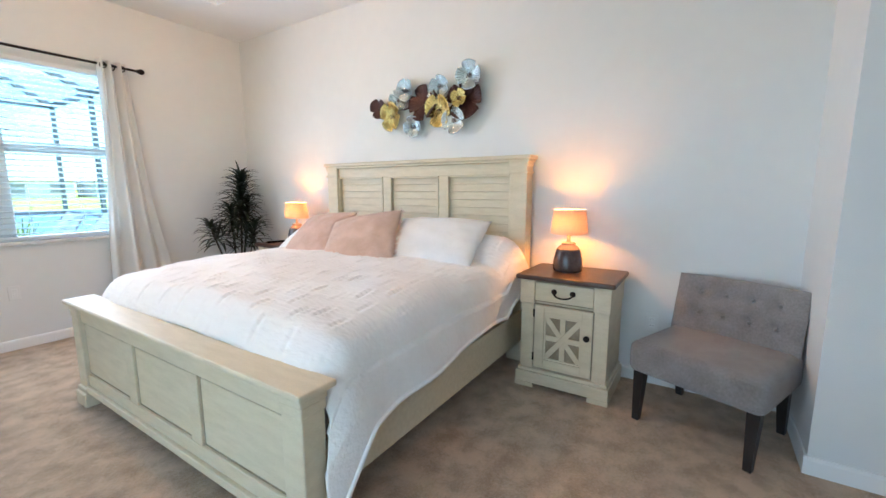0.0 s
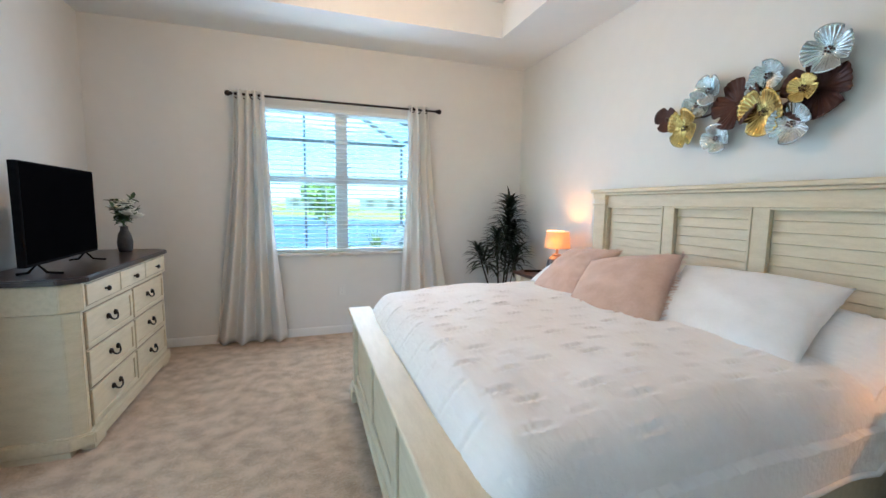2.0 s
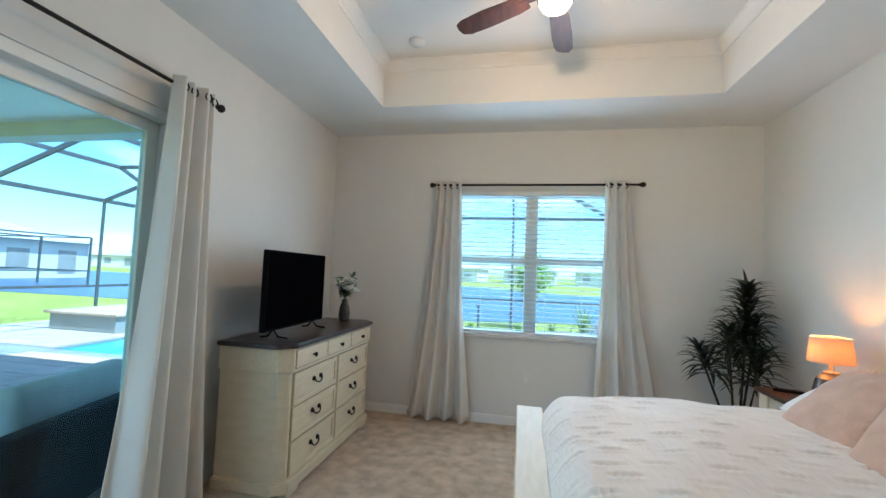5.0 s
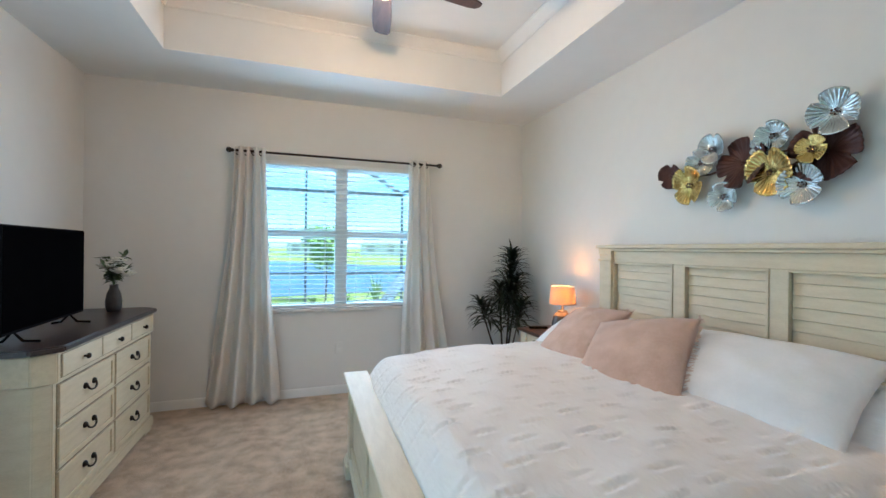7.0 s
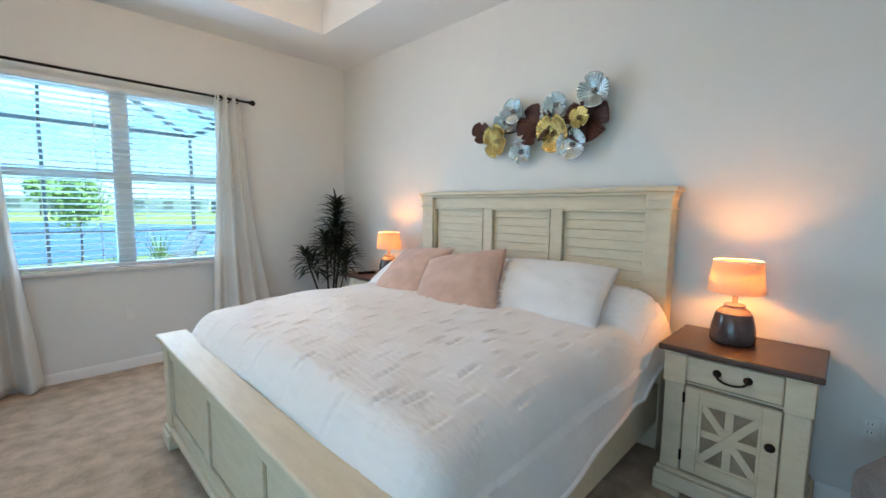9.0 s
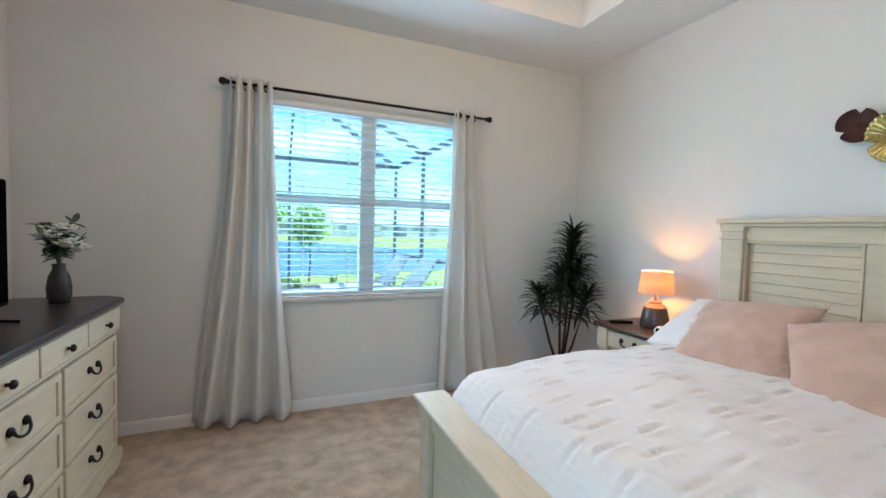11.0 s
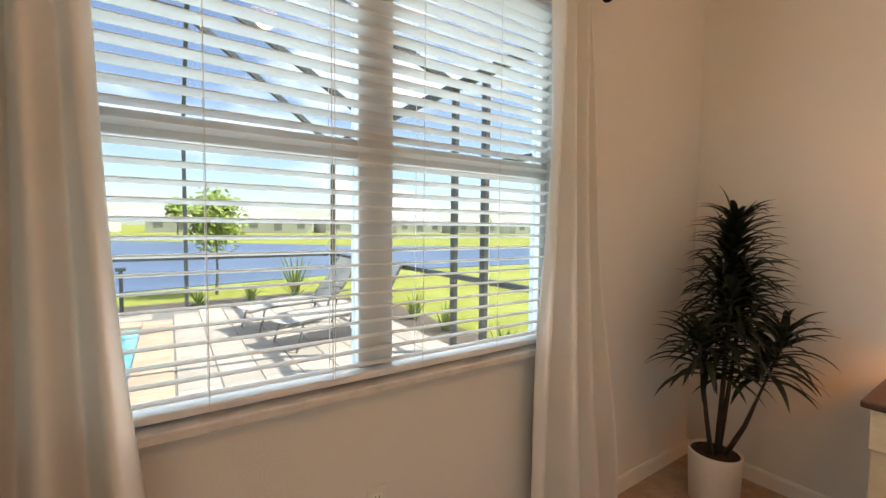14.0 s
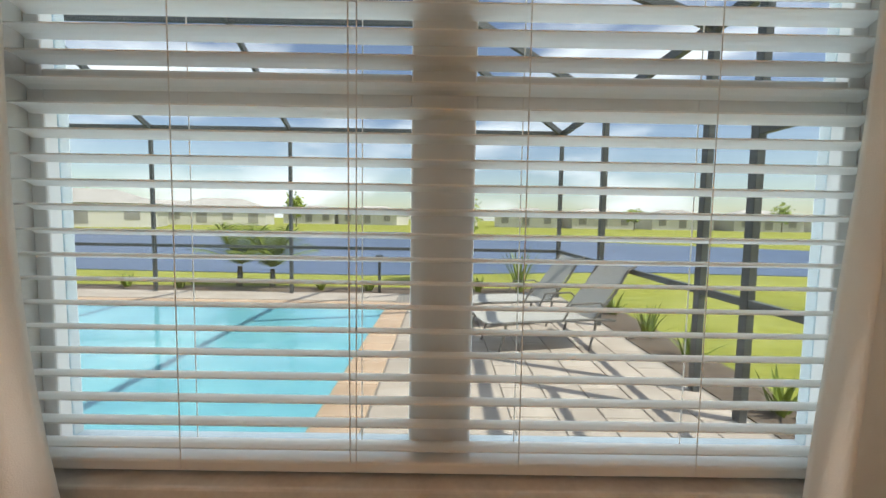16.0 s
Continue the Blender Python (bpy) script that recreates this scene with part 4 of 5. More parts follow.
for k, (top, z0, count, L) in enumerate((((0.09, -0.01, 1.43), 0.90, 185, 0.34), ((-0.30, -0.03, 0.93), 0.70, 62, 0.30), ((0.08, -0.24, 0.92), 0.66, 66, 0.31), ((-0.10, -0.08, 1.10), 0.80, 62, 0.29), ((0.13, -0.05, 1.16), 0.85, 50, 0.28))):
    crown_head(top, z0, count, L, 40 + k)
    part("stem", tube([(top[0] * 0.15, top[1] * 0.15, 0.25), (top[0] * 0.45, top[1] * 0.45, z0 * 0.65), (top[0] * 0.95, top[1] * 0.95, top[2] - 0.06)], 0.013, 8, 0.008), M_STEM, plant, "", True)

# ---- dresser ----
DY0, DY1, DXF, DXB, DH = -1.80, -0.335, -3.605, LEFT + 0.13, 0.948
dresser = thing("dresser", (-3.85, (DY0 + DY1) / 2, 0), "cream painted dresser with dark wood top and nine drawers", "dresser")
CC = 0.07  # the front corners are cut
topl = prism([(DXB, DY0 - 0.035), (DXF - CC, DY0 - 0.035), (DXF + 0.03, DY0 + CC - 0.01), (DXF + 0.03, DY1 - CC + 0.01), (DXF - CC, DY1 + 0.035), (DXB, DY1 + 0.035)], DH, DH + 0.032)
bmesh.ops.bevel(topl, geom=topl.edges[:], offset=0.007, segments=2, affect="EDGES")
put(dresser, "wood_top", topl, M_DARKTOP, "dark stained wood top")


def cut_block(g, z0, z1, bev=0.005):
    b = prism([(DXB, DY0 - g), (DXF - CC - 0.01, DY0 - g), (DXF + g, DY0 + CC - 0.02), (DXF + g, DY1 - CC + 0.02), (DXF - CC - 0.01, DY1 + g), (DXB, DY1 + g)], z0, z1)
    bmesh.ops.bevel(b, geom=b.edges[:], offset=bev, segments=2, affect="EDGES")
    return b


put(dresser, "frieze", cut_block(0.004, DH - 0.155, DH - 0.004), M_CREAM_H)
put(dresser, "carcass", cut_block(-0.016, 0.10, DH - 0.155), M_CREAM)
put(dresser, "plinth", cut_block(0.012, 0.03, 0.105, 0.008), M_CREAM_H)
for a, b in ((DY0 - 0.01, DY0 + 0.10), (DY1 - 0.10, DY1 + 0.01)):
    put(dresser, "foot", box(DXB, a, 0, DXF - 0.08, b, 0.03), M_CREAM)
for a, b in ((DY0 + 0.06, DY0 + 0.2), (DY1 - 0.2, DY1 - 0.06)):
    put(dresser, "foot", box(DXF - 0.06, a, 0, DXF, b, 0.03), M_CREAM)
F0, F1 = DY0 + 0.075, DY1 - 0.075
for k in range(3):
    a = F0 + (F1 - F0) / 3 * k + 0.006
    b = F0 + (F1 - F0) / 3 * (k + 1) - 0.006
    put(dresser, "drawer_gap", box(DXF - 0.004, a - 0.005, DH - 0.137, DXF + 0.0055, b + 0.005, DH - 0.013), M_GLAZE)
    put(dresser, "drawer", box(DXF - 0.01, a, DH - 0.132, DXF + 0.012, b, DH - 0.018, 0.004), M_CREAM_H)
    knob(dresser, DXF + 0.012, (a + b) / 2, DH - 0.078, 1, 0.016)
for c in range(2):
    a = F0 + (F1 - F0) / 2 * c + 0.014
    b = F0 + (F1 - F0) / 2 * (c + 1) - 0.014
    for r in range(3):
        z0 = 0.125 + 0.222 * r
        z1 = z0 + 0.205
        x = DXF - 0.016
        put(dresser, "drawer_gap", box(x - 0.01, a - 0.006, z0 - 0.006, x + 0.0015, b + 0.006, z1 + 0.006), M_GLAZE)
        put(dresser, "drawer", boxes((x - 0.004, a + 0.03, z0 + 0.03, x + 0.006, b - 0.03, z1 - 0.03), (x - 0.004, a, z0, x + 0.014, b, z0 + 0.03), (x - 0.004, a, z1 - 0.03, x + 0.014, b, z1), (x - 0.004, a, z0 + 0.03, x + 0.014, a + 0.03, z1 - 0.03), (x - 0.004, b - 0.03, z0 + 0.03, x + 0.014, b, z1 - 0.03), bevel=0.003), M_CREAM_H)
        bail_handle(dresser, x + 0.006, (a + b) / 2, (z0 + z1) / 2 + 0.015, 0.10, "+x", None)

# television
tv = thing("television", (-3.86, -1.325, DH + 0.032), "black flat-screen television standing on the dresser, off", "television", turn=3)
part("body", box(-0.02, -0.445, 0.055, 0.022, 0.445, 0.605, 0.006), M_BLACK, tv)
part("screen", box(0.021, -0.436, 0.072, 0.0245, 0.436, 0.597), M_SCREEN, tv, "dark glossy screen")
for y in (-0.30, 0.30):
    part("foot", tube([(-0.09, y, 0.006), (-0.04, y, 0.012), (0.0, y, 0.06), (0.04, y, 0.012), (0.11, y, 0.006)], 0.007, 6), M_BLACK, tv)

# vase of flowers
vase = thing("flower_vase", (-3.83, -0.50, DH + 0.032), "dark stone vase with white artificial flowers", "vase")
part("vase", lathe([(0.0, 0), (0.042, 0), (0.050, 0.03), (0.053, 0.08), (0.044, 0.14), (0.028, 0.175), (0.026, 0.195), (0.030, 0.205), (0.024, 0.205), (0.022, 0.18), (0.0, 0.17)], 28, cap=False), M_VASE, vase, "", True)
rf = random.Random(77)
sp, lv = bmesh.new(), bmesh.new()
for k in range(16):
    q = k * 2.399
    L = rf.uniform(0.10, 0.24)
    e = Vector((math.cos(q) * rf.uniform(0.02, 0.13), math.sin(q) * rf.uniform(0.02, 0.14), 0.20 + L))
    tube([(0, 0, 0.18), (e.x * 0.4, e.y * 0.4, 0.20 + L * 0.55), e], 0.0018, 5, 0.001, sp)
    for j in range(9):
        s = rf.uniform(0.35, 1)
        c = Vector((e.x * s * s, e.y * s * s, 0.2 + L * s))
        dv = Vector((rf.uniform(-1, 1), rf.uniform(-1, 1), rf.uniform(-0.3, 0.8)))
        leaf(lv, c, dv, rf.uniform(0.045, 0.08), 0.5, 0.017)
part("sprigs", sp, M_SPRIG, vase)
part("leaves", lv, M_SPRIG, vase)
for c in ((0.045, -0.03, 0.31), (0.0, 0.06, 0.33), (-0.03, -0.05, 0.35), (0.06, 0.06, 0.28), (0.02, 0.0, 0.385)):
    fl = bmesh.new()
    for ring_n, rr, hh in ((6, 0.058, 0.0), (5, 0.040, 0.016), (4, 0.022, 0.027)):
        for k in range(ring_n):
            q = 6.283 * k / ring_n + ring_n
            bmesh.ops.create_uvsphere(fl, u_segments=8, v_segments=5, radius=1, matrix=Matrix.Translation((c[0] + rr * 0.6 * math.cos(q), c[1] + rr * 0.6 * math.sin(q), c[2] + hh)) @ Euler((0, -0.5, q), "XYZ").to_matrix().to_4x4() @ Matrix.Diagonal((rr * 0.7, rr * 0.55, 0.007, 1)))
    part("blossom", fl, M_PETAL, vase, "white blossom", True)

# ---- ceiling fan ----
fan = thing("ceiling_fan", (-2.03, -1.98, TOPZ), "dark walnut five-blade ceiling fan with lit lamp", "ceiling fan")
part("canopy", lathe([(0.0, 0), (0.072, 0), (0.072, -0.015), (0.045, -0.06), (0.015, -0.07), (0.0, -0.07)], 28, cap=False), M_BROWNMETAL, fan, "dark bronze canopy", True)
part("downrod", tube([(0, 0, -0.06), (0, 0, -0.2)], 0.013, 12), M_BROWNMETAL, fan)
part("motor", lathe([(0.0, -0.17), (0.05, -0.175), (0.085, -0.20), (0.10, -0.24), (0.10, -0.31), (0.095, -0.345), (0.0, -0.345)], 32, cap=False), M_BROWNMETAL, fan, "dark bronze motor housing", True)
part("light_rim", lathe([(0.094, -0.345), (0.100, -0.348), (0.098, -0.368), (0.090, -0.368), (0.094, -0.345)], 32, cap=False), M_BROWNMETAL, fan, "", True)
part("diffuser", lathe([(0.090, -0.355), (0.088, -0.385), (0.070, -0.415), (0.035, -0.43), (0.0, -0.433)], 32, cap=False), M_BULB, fan, "glowing frosted glass bowl", True)
for k in range(5):
    q = radians(9 + 72 * k)
    out = [(0.17, -0.045), (0.24, -0.060), (0.45, -0.070), (0.60, -0.066), (0.645, -0.045), (0.655, 0.0), (0.645, 0.040), (0.60, 0.058), (0.45, 0.064), (0.24, 0.056), (0.17, 0.045)]
    b = prism(out, -0.004, 0.004)
    b.transform(Matrix.Translation((0, 0, -0.31)) @ Euler((0, 0, q)).to_matrix().to_4x4() @ Euler((radians(11), 0, 0)).to_matrix().to_4x4())
    bl = part("blade", b, M_BLADE, fan, "dark walnut blade")
    a = box(0.09, -0.02, -0.312, 0.22, 0.02, -0.304, 0.003)
    a.transform(Euler((0, 0, q)).to_matrix().to_4x4())
    part("blade_iron", a, M_BROWNMETAL, bl)

det = thing("smoke_detector", (-3.06, -1.08, TOPZ), "small white round smoke detector on the ceiling", "smoke detector")
part("body", lathe([(0.0, 0), (0.065, 0), (0.065, -0.015), (0.055, -0.032), (0.0, -0.036)], 28, cap=False), M_PLATE, det, "", True)

# electrical outlets
for y_out in ("north", "east"):
    ol = new("wall_outlet")
    ol.matrix_world = pose(-2.10, -0.001, 0.467) if y_out == "north" else pose(-0.001, -4.42, 0.42, 0, 0, -90)
    tagged(ol, "white duplex electrical outlet plate on the wall", "outlet", "wall outlets")
    part("plate", box(-0.035, -0.006, -0.057, 0.035, 0.0, 0.057, 0.003), M_PLATE, ol)
    for z in (-0.02, 0.02):
        rc = part("receptacle", box(-0.017, -0.008, z - 0.014, 0.017, -0.0055, z + 0.014, 0.004), M_TRIM, ol)
        part("slot", boxes((-0.008, -0.0088, z - 0.005, -0.006, -0.0075, z + 0.006), (0.006, -0.0088, z - 0.005, 0.008, -0.0075, z + 0.006)), M_BLACK, rc)


# ---- outside: ground, lake, far bank ----
GZ = -0.16
setting("ground", box(-700, -300, GZ - 1.0, 700, 900, GZ), M_GRASS, "sunlit green lawn")
setting("water", prism([(-300, 11.5), (-60, 10.8), (-13, 10.6), (-4, 10.2), (3.6, 11.8), (9, 11.3), (60, 9), (120, 12), (60, 19), (20, 23.5), (9, 30), (1.5, 38.5), (-7, 46), (-38, 38), (-120, 60), (-300, 80)], GZ - 0.1, GZ + 0.02), M_LAKE, "blue-grey rippled lake")
setting("mulch_bed", prism([(0.35, 1.0), (0.95, 1.0), (1.0, 6.9), (0.35, 6.9)], GZ - 0.05, GZ + 0.03), M_MULCH)
setting("mulch_bed_far", prism([(-12, 7.4), (0.3, 7.4), (0.3, 8.3), (-12, 8.0)], GZ - 0.05, GZ + 0.025), M_MULCH)

# pool deck, pool and coping
PX0, PX1, PY0, PY1, DZ = -10.2, -2.98, 1.3, 6.12, -0.10
setting("pavement", boxes((-14.0, 0.11, GZ - 0.1, PX0, 7.3, DZ - 0.012), (PX1, 0.11, GZ - 0.1, 0.3, 7.3, DZ - 0.012), (PX0, 0.11, GZ - 0.1, PX1, PY0, DZ - 0.012), (PX0, PY1, GZ - 0.1, PX1, 7.3, DZ - 0.012), (-14.0, SOUTH, GZ - 0.1, LEFT - 0.2, 0.11, DZ - 0.012)), M_JOINT, "paver pool deck")
deck = bpy.data.objects["pavement"]
setting("pool_water", box(PX0 - 0.02, PY0 - 0.02, -1.3, PX1 + 0.02, PY1 + 0.02, -0.135), M_POOL, "turquoise pool water")

# spa block beyond the pool
spa = thing("raised_spa", (-11.6, 4.4, DZ), "raised dark-tiled spa beside the pool", "spa")
part("wall", box(-0.9, -1.2, 0, 0.9, 1.2, 0.36, 0.02), M_FARWIN, spa)
part("rim", box(-0.98, -1.28, 0.36, 0.98, 1.28, 0.42, 0.015), M_COPING, spa)

# screen cage
cage = thing("pool_cage", (-6, 4, DZ), "dark bronze aluminium pool screen enclosure", "screen enclosure")
CX, CY, EZ, RZ = 0.18, 7.15, 3.03, 4.0


def bar(p, q, w=0.05, h=0.10):
    p, q = Vector(p), Vector(q)
    L = (q - p).length
    b = box(-w / 2, 0, -h / 2, w / 2, L, h / 2, 0.004, 1)
    d = (q - p).normalized()
    up = Vector((0, 0, 1)) if abs(d.z) < 0.9 else Vector((0, 1, 0))
    x = d.cross(up).normalized()
    m = Matrix((x, d, x.cross(d))).transposed().to_4x4()
    b.transform(Matrix.Translation(p) @ m)
    return put(cage, "bar", b, M_CAGE)


far_x = (-2.42, -5.0, -7.65, -10.3, -12.95)
for x in far_x:
    bar((x, CY, DZ), (x, CY, EZ), 0.06, 0.06)
    bar((x, CY, EZ), (x, 4.9, RZ))
    bar((x, 4.9, RZ), (x, 0.5, RZ))
bar((CX, CY, DZ), (CX, CY, EZ), 0.07, 0.07)
bar((CX, 5.04, DZ), (CX, 5.04, EZ), 0.07, 0.09)
bar((CX, 2.78, DZ), (CX, 2.78, EZ), 0.06, 0.08)
bar((CX, 2.22, DZ), (CX, 2.22, EZ), 0.06, 0.08)
bar((CX, 1.15, DZ), (CX, 1.15, EZ), 0.06, 0.08)
bar((CX, 0.25, DZ), (CX, 0.25, EZ), 0.06, 0.08)
bar((CX, CY, EZ), (CX, 0.25, EZ), 0.07, 0.10)
bar((CX, CY, EZ), (-12.95, CY, EZ), 0.07, 0.10)
bar((CX, CY, 0.80), (-12.95, CY, 0.80), 0.05, 0.06)
bar((CX, CY, 0.80), (CX, 0.25, 0.80), 0.05, 0.06)
bar((CX, 2.22, 2.05), (CX, 1.15, 2.05), 0.05, 0.06)
bar((CX, CY, EZ), (-2.42, 4.9, RZ))
bar((-2.42, 4.9, RZ), (-12.95, 4.9, RZ))
bar((CX, 5.04, EZ), (-2.42, 4.0, RZ))
bar((CX, 2.78, EZ), (-2.42, 2.78, RZ))
bar((-2.42, 2.6, RZ), (-12.95, 2.6, RZ))
for y in (CY, 4.6, 2.2, -0.2, -2.6):
    bar((-13.0, y, DZ), (-13.0, y, EZ), 0.06, 0.06)
bar((-13.0, CY, EZ), (-13.0, -2.6, EZ), 0.07, 0.10)
bar((-13.0, CY, 0.80), (-13.0, -2.6, 0.80), 0.05, 0.06)
bar((-13.0, 2.2, EZ), (-10.3, 2.2, RZ))
bar((-13.0, -0.2, EZ), (-10.3, -0.2, RZ))
bar((-13.0, 4.6, EZ), (-10.3, 4.6, RZ))

# lanai: ceiling, edge beam
setting("lanai_ceiling", box(-14.0, SOUTH, 3.16, LEFT - 0.2, -0.25, 3.3), M_CEIL)
setting("lanai_beam", box(-14.0, -0.27, 2.98, LEFT - 0.2, -0.03, 3.45), M_STUCCO)

# wicker armchair on the lanai, seen from behind
wick = thing("wicker_armchair", (-5.18, -2.08, DZ), "dark woven wicker patio armchair with cushions", "patio chair", turn=12)
part("backrest", box(0.30, -0.60, 0.10, 0.42, 0.60, 0.66, 0.05, 4), M_WICKER, wick, "", True)
for y in (-0.60, 0.46):
    part("arm", box(-0.42, y, 0.08, 0.30, y + 0.14, 0.56, 0.05, 4), M_WICKER, wick, "", True)
part("seat_base", box(-0.40, -0.46, 0.10, 0.30, 0.46, 0.30, 0.02), M_WICKER, wick)
part("seat_cushion", box(-0.42, -0.45, 0.30, 0.30, 0.45, 0.44, 0.05, 4), M_CUSHION, wick, "pale blue cushion", True)
part("back_cushion", box(0.12, -0.42, 0.44, 0.30, 0.42, 0.86, 0.07, 4), M_CUSHION, wick, "pale blue cushion", True)
for x in (-0.36, 0.34):
    for y in (-0.52, 0.52):
        part("leg", box(x - 0.03, y - 0.03, 0, x + 0.03, y + 0.03, 0.11), M_WICKER, wick)
# a few strands of the open weave on the back
wv = bmesh.new()
for k in range(34):
    z = 0.13 + 0.016 * k
    tube([(0.425, -0.57 + 0.001 * k, z), (0.430, 0.0, z), (0.425, 0.57, z)], 0.006, 4, bm=wv)
tagged(part("weave", wv, M_WICKER, wick), kind="stuff")


# sun loungers
def lounger(x, y, turn):
    lo = thing("sun_lounger", (x, y, DZ), "beige sling sun lounger with raised back", "sun lounger", "sun loungers", turn)
    # its foot lies at -x, its head at +x
    for s in (-0.31, 0.31):
        part("side_rail", tube([(-0.95, s, 0.33), (-0.6, s, 0.36), (0.35, s, 0.36), (0.62, s, 0.34)], 0.016, 8), M_LFRAME, lo)
        part("backrest_rail", tube([(0.33, s, 0.36), (0.60, s, 0.66), (0.76, s, 0.92), (0.86, s, 0.97)], 0.016, 8), M_LFRAME, lo)
        for x2 in (-0.75, 0.35):
            part("leg", tube([(x2 - 0.06, s, 0.0), (x2, s, 0.2), (x2 + 0.03, s, 0.36)], 0.014, 8), M_LFRAME, lo)
        part("arm", tube([(-0.05, s * 1.05, 0.36), (0.05, s * 1.08, 0.55), (0.40, s * 1.08, 0.56), (0.47, s, 0.50)], 0.013, 8), M_LFRAME, lo)
    part("sling", grid(lambda u, v: (-0.93 + 1.27 * u, -0.30 + 0.6 * v, 0.365 - 0.03 * math.sin(math.pi * v)), 12, 6, 0.006), M_SLING, lo)
    part("back_sling", grid(lambda u, v: (0.34 + 0.42 * u + 0.06 * u * u, -0.30 + 0.6 * v, 0.365 + 0.60 * u - 0.02 * math.sin(math.pi * v)), 12, 6, 0.006), M_SLING, lo)
    return lo


lounger(-0.95, 5.15, 12)
lounger(-0.72, 4.10, 12)


# trees and shrubs
def leafy(name, at, h0, h1, r, count, label, seed, trunk=0.035, size=0.09, material=M_TREELEAF):
    rnd = random.Random(seed)
    t = thing(name, at, label, "tree")
    tr = tube([(0, 0, 0), (0.02, 0.01, h0 * 0.6), (0, 0, h1 * 0.75)], trunk, 8, trunk * 0.4)
    for k in range(7):
        q = k * 2.4
        z = h0 * 0.8 + (h1 - h0) * 0.08 * k
        tube([(0, 0, z), (r * 0.4 * math.cos(q), r * 0.4 * math.sin(q), z + 0.25 * r), (r * 0.8 * math.cos(q), r * 0.8 * math.sin(q), z + 0.55 * r)], trunk * 0.4, 5, 0.004, tr)
    part("trunk", tr, M_BARK, t)
    bm = bmesh.new()
    for k in range(count):
        c = Vector((rnd.gauss(0, 0.42), rnd.gauss(0, 0.42), rnd.gauss(0, 0.4)))
        if c.length > 1.15:
            continue
        p = Vector((c.x * r, c.y * r, (h0 + h1) / 2 + c.z * (h1 - h0) / 2))
        a = Vector((rnd.uniform(-1, 1), rnd.uniform(-1, 1), rnd.uniform(-0.6, 0.8))).normalized()
        b = a.orthogonal().normalized()
        s = size * rnd.uniform(0.6, 1.2)
        v = [bm.verts.new(p + d) for d in (a * s, b * s * 0.4, -a * s, -b * s * 0.4)]
        bm.faces.new(v)
    part("crown", bm, material, t)
    return t


leafy("tree", (-1.8, 9.05, GZ), 0.95, 2.35, 0.60, 1500, "young leafy tree on the lake bank", 5)


def palm(at, h, L, n, seed, label):
    rnd = random.Random(seed)
    p = thing("palm", at, label, "palm", "garden palms")
    part("trunk", tube([(0, 0, 0), (0.03, 0, h * 0.5), (0.02, 0.02, h)], 0.07, 8, 0.05), M_BARK, p)
    bm = bmesh.new()
    for k in range(n):
        q = k * 2.399
        up = rnd.uniform(0.9, 4.0)
        d = Vector((math.cos(q), math.sin(q), up)).normalized()
        pos = Vector((0.02, 0.02, h))
        for j in range(14):
            d = (d + Vector((0, 0, -0.05))).normalized()
            pos = pos + d * (L / 14)
            sd = d.cross((0, 0, 1)).normalized()
            for s in (-1, 1):
                leaf(bm, pos, sd * s + d * 0.8, L * 0.30, 0.6, 0.022)
    part("fronds", bm, M_TREELEAF, p)


palm((-6.55, 8.2, GZ), 0.45, 0.95, 22, 1, "small green palm beside the pool cage")
palm((-5.75, 8.0, GZ), 0.42, 0.95, 22, 2, "small green palm beside the pool cage")


def spiky(at, h, n, seed, label):
    rnd = random.Random(seed)
    s = thing("shrub", at, label, "shrub", "garden shrubs")
    bm = bmesh.new()
    for k in range(n):
        q = k * 2.399
        leaf(bm, (rnd.uniform(-.05, .05), rnd.uniform(-.05, .05), 0), (math.cos(q), math.sin(q), rnd.uniform(0.8, 4)), h * rnd.uniform(0.7, 1.1), 0.5, 0.018)
    part("leaves", bm, M_TREELEAF, s)


spiky((-0.45, 7.75, GZ), 1.05, 34, 3, "tall spiky green plant behind the cage")
for k, (x, y, h) in enumerate(((0.75, 5.9, 0.45), (0.68, 4.6, 0.5), (0.7, 3.7, 0.45), (0.66, 2.4, 0.4), (-1.3, 7.8, 0.4), (-2.2, 7.75, 0.35), (-3.6, 7.8, 0.3), (-4.6, 7.75, 0.32), (-7.6, 7.8, 0.3), (-8.7, 7.8, 0.35))):
    spiky((x, y, GZ), h, 26, 20 + k, "low green garden shrub in mulch")

bol = thing("path_light", (-3.35, 7.55, GZ), "dark garden path light on a post", "garden light")
part("post", tube([(0, 0, 0), (0, 0, 0.74)], 0.03, 10), M_CAGE, bol)
part("head", box(-0.07, -0.05, 0.74, 0.07, 0.05, 0.80, 0.008), M_CAGE, bol)


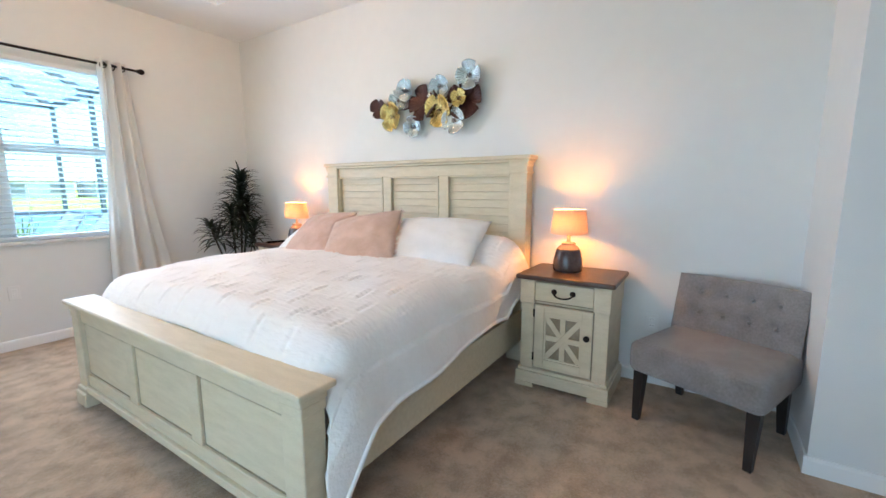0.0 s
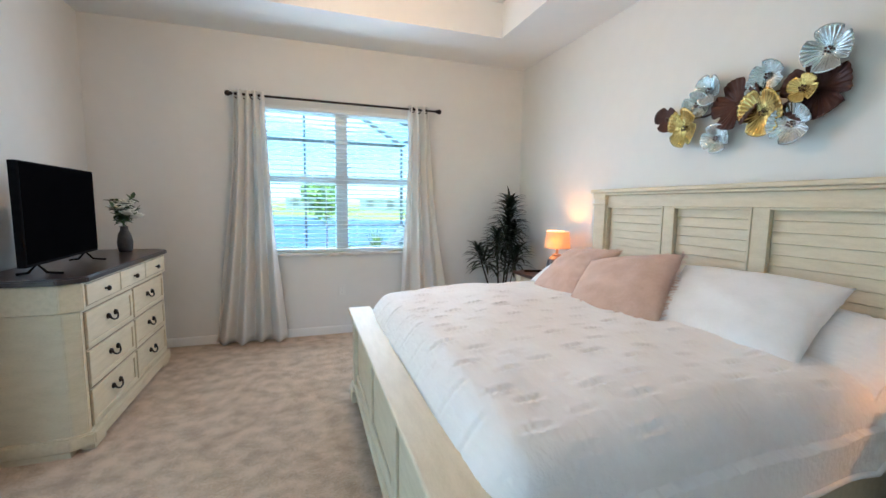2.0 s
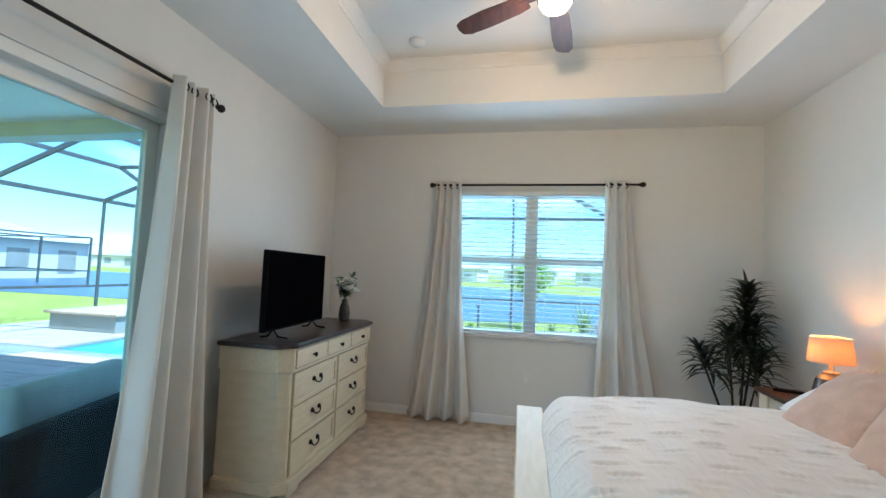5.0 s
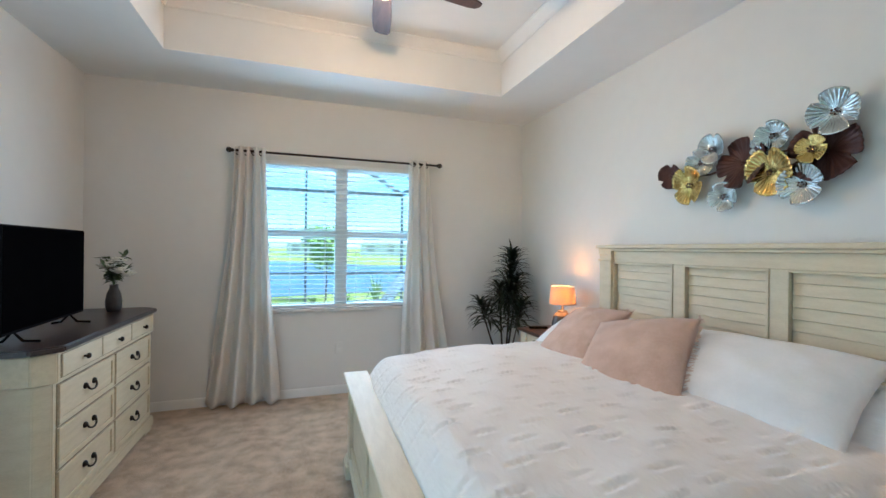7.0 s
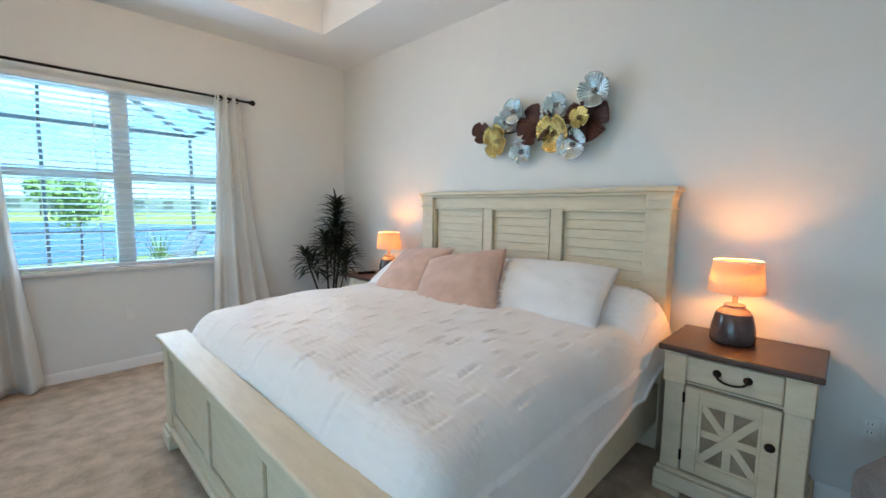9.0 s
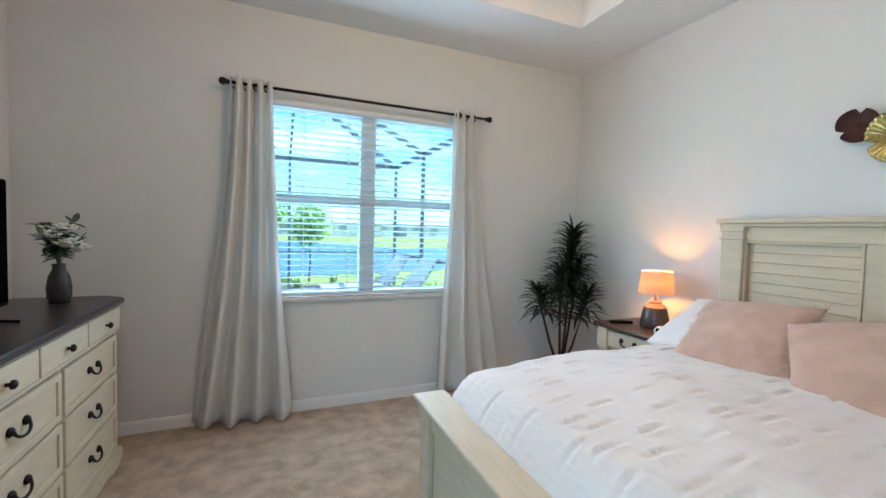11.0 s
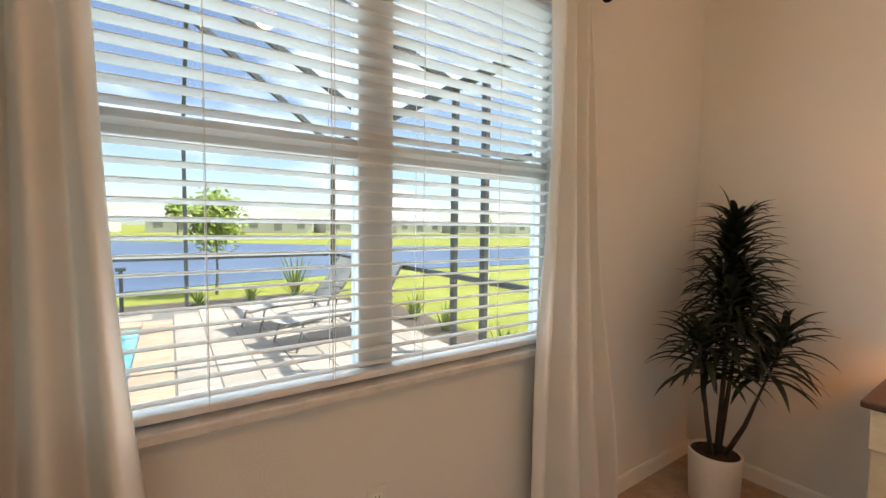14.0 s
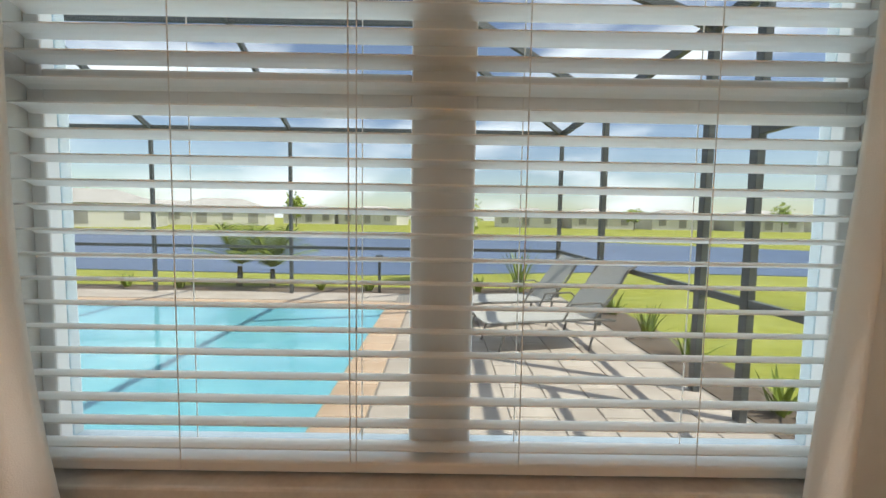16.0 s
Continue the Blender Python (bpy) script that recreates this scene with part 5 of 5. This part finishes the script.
# far houses across the lake
def house(x, y, w, d, h, turn, group="houses across the lake"):
    ho = thing("house", (x, y, GZ), "pale single-storey house with hipped roof across the lake", "house", group, turn)
    part("wall", box(-w / 2, -d / 2, 0, w / 2, d / 2, h), M_FARWALL, ho)
    bm = bmesh.new()
    e = 0.6
    lo = [bm.verts.new(c) for c in ((-w / 2 - e, -d / 2 - e, h), (w / 2 + e, -d / 2 - e, h), (w / 2 + e, d / 2 + e, h), (-w / 2 - e, d / 2 + e, h))]
    r0, r1 = bm.verts.new((-w / 2 + d * 0.45, 0, h + d * 0.17)), bm.verts.new((w / 2 - d * 0.45, 0, h + d * 0.17))
    for f in ((lo[0], lo[1], r1, r0), (lo[1], lo[2], r1), (lo[2], lo[3], r0, r1), (lo[3], lo[0], r0), lo[::-1]):
        bm.faces.new(f)
    part("roof", bm, M_FARROOF, ho)
    n = max(2, int(w / 4))
    for k in range(n):
        cx = -w / 2 + w * (k + 0.5) / n
        part("window", box(cx - 0.8, -d / 2 - 0.05, 0.4 if k % 2 else 0.9, cx + 0.8, -d / 2, 2.3), M_FARWIN, ho)


rh = random.Random(9)
house(-47, 52, 15, 11, 2.9, 28)
house(-42, 74, 16, 11, 2.9, 15)
for k in range(13):
    house(-34 + k * 17 + rh.uniform(-2, 2), 104 - k * 2.2 + rh.uniform(-3, 3), 13 + rh.uniform(-1, 2), 10, 2.9, rh.uniform(-6, 6) - 6)
for k in range(9):
    house(-58 - k * 19, 88 + rh.uniform(-6, 10) - k * 3, 14, 10, 2.9, 15 + rh.uniform(-5, 5))
# neighbour's house and screen room on the near bank
house(-45, 17, 16, 12, 3.0, 100, "neighbouring houses")
ncage = thing("neighbour_pool_cage", (-33, 12, GZ), "neighbouring dark bronze pool screen enclosure", "screen enclosure")
nb = bmesh.new()
for x in (-4, 0, 4):
    for y in (-5, 0, 5):
        box(x - 0.05, y - 0.05, 0, x + 0.05, y + 0.05, 3.0, bm=nb)
for z in (0.9, 3.0):
    for y in (-5, 0, 5):
        box(-4, y - 0.04, z - 0.04, 4, y + 0.04, z + 0.04, bm=nb)
    for x in (-4, 0, 4):
        box(x - 0.04, -5, z - 0.04, x + 0.04, 5, z + 0.04, bm=nb)
part("bars", nb, M_CAGE, ncage)
for k in range(5):
    leafy("tree", (-60 + k * 31 + rh.uniform(-4, 4), 66 + rh.uniform(-6, 14), GZ), 1.6, 5.0 + rh.uniform(-1, 1.5), 1.7, 260, "small leafy tree near far houses", 60 + k, 0.12, 0.5)

# ---- paving: single pieces last ----
def piece(name, x0, y0, x1, y1, z0, z1, material, parent, store={}):
    """A paving stone; alike sizes share one mesh."""
    key = (name, round(x1 - x0, 3), round(y1 - y0, 3))
    if key not in store:
        w, d = (x1 - x0) / 2, (y1 - y0) / 2
        b = box(-w, -d, 0, w, d, z1 - z0, 0.006, 1)
        me = bpy.data.meshes.new(name)
        b.to_mesh(me)
        b.free()
        me.materials.append(material)
        store[key] = me
    o = new(name, store[key])
    o.parent = parent
    o.location = ((x0 + x1) / 2, (y0 + y1) / 2, z0)
    return o


# coping bricks along the pool's edges
y = PY0
while y < PY1 + 0.2:
    piece("coping_brick", PX1 - 0.03, y, PX1 + 0.34, y + 0.29, DZ - 0.06, DZ + 0.004, M_COPING, deck)
    y += 0.30
x = PX1 - 0.33
while x > PX0 - 0.1:
    piece("coping_brick", x, PY1 - 0.03, x + 0.29, PY1 + 0.34, DZ - 0.06, DZ + 0.004, M_COPING, deck)
    piece("coping_brick", x, PY0 - 0.34, x + 0.29, PY0 + 0.03, DZ - 0.06, DZ + 0.004, M_COPING, deck)
    x -= 0.30
# deck pavers beside the pool
for i in range(8):
    for j in range(13):
        x0, y0 = PX1 + 0.36 + i * 0.36, 0.35 + j * 0.54 + (0.27 if i % 2 else 0)
        if x0 + 0.35 < 0.30 and y0 + 0.53 < 7.28:
            piece("paver", x0, y0, x0 + 0.35, y0 + 0.53, DZ - 0.05, DZ, M_PAVER, deck)
# lanai pavers near the sliding door, the farther ones joined; roof shade in their colour
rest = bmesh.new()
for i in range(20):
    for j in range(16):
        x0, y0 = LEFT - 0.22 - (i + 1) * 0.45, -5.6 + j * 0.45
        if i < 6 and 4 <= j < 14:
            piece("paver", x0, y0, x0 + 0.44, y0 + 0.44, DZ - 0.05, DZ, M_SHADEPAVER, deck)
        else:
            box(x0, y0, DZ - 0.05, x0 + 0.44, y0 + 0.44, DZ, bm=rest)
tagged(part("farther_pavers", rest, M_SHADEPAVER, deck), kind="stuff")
rest = bmesh.new()
for i in range(8):
    for j in range(14):
        x0, y0 = -13.9 + i * 0.45, 1.7 + j * 0.4
        box(x0, y0, DZ - 0.05, x0 + 0.44, y0 + 0.39, DZ, bm=rest)
for i in range(20):
    for j in range(2):
        x0 = -13.9 + i * 0.55
        box(x0, 6.52 + 0.40 * j, DZ - 0.05, x0 + 0.54, 6.91 + 0.36 * j, DZ, bm=rest)
tagged(part("far_side_pavers", rest, M_PAVER, deck), kind="stuff")
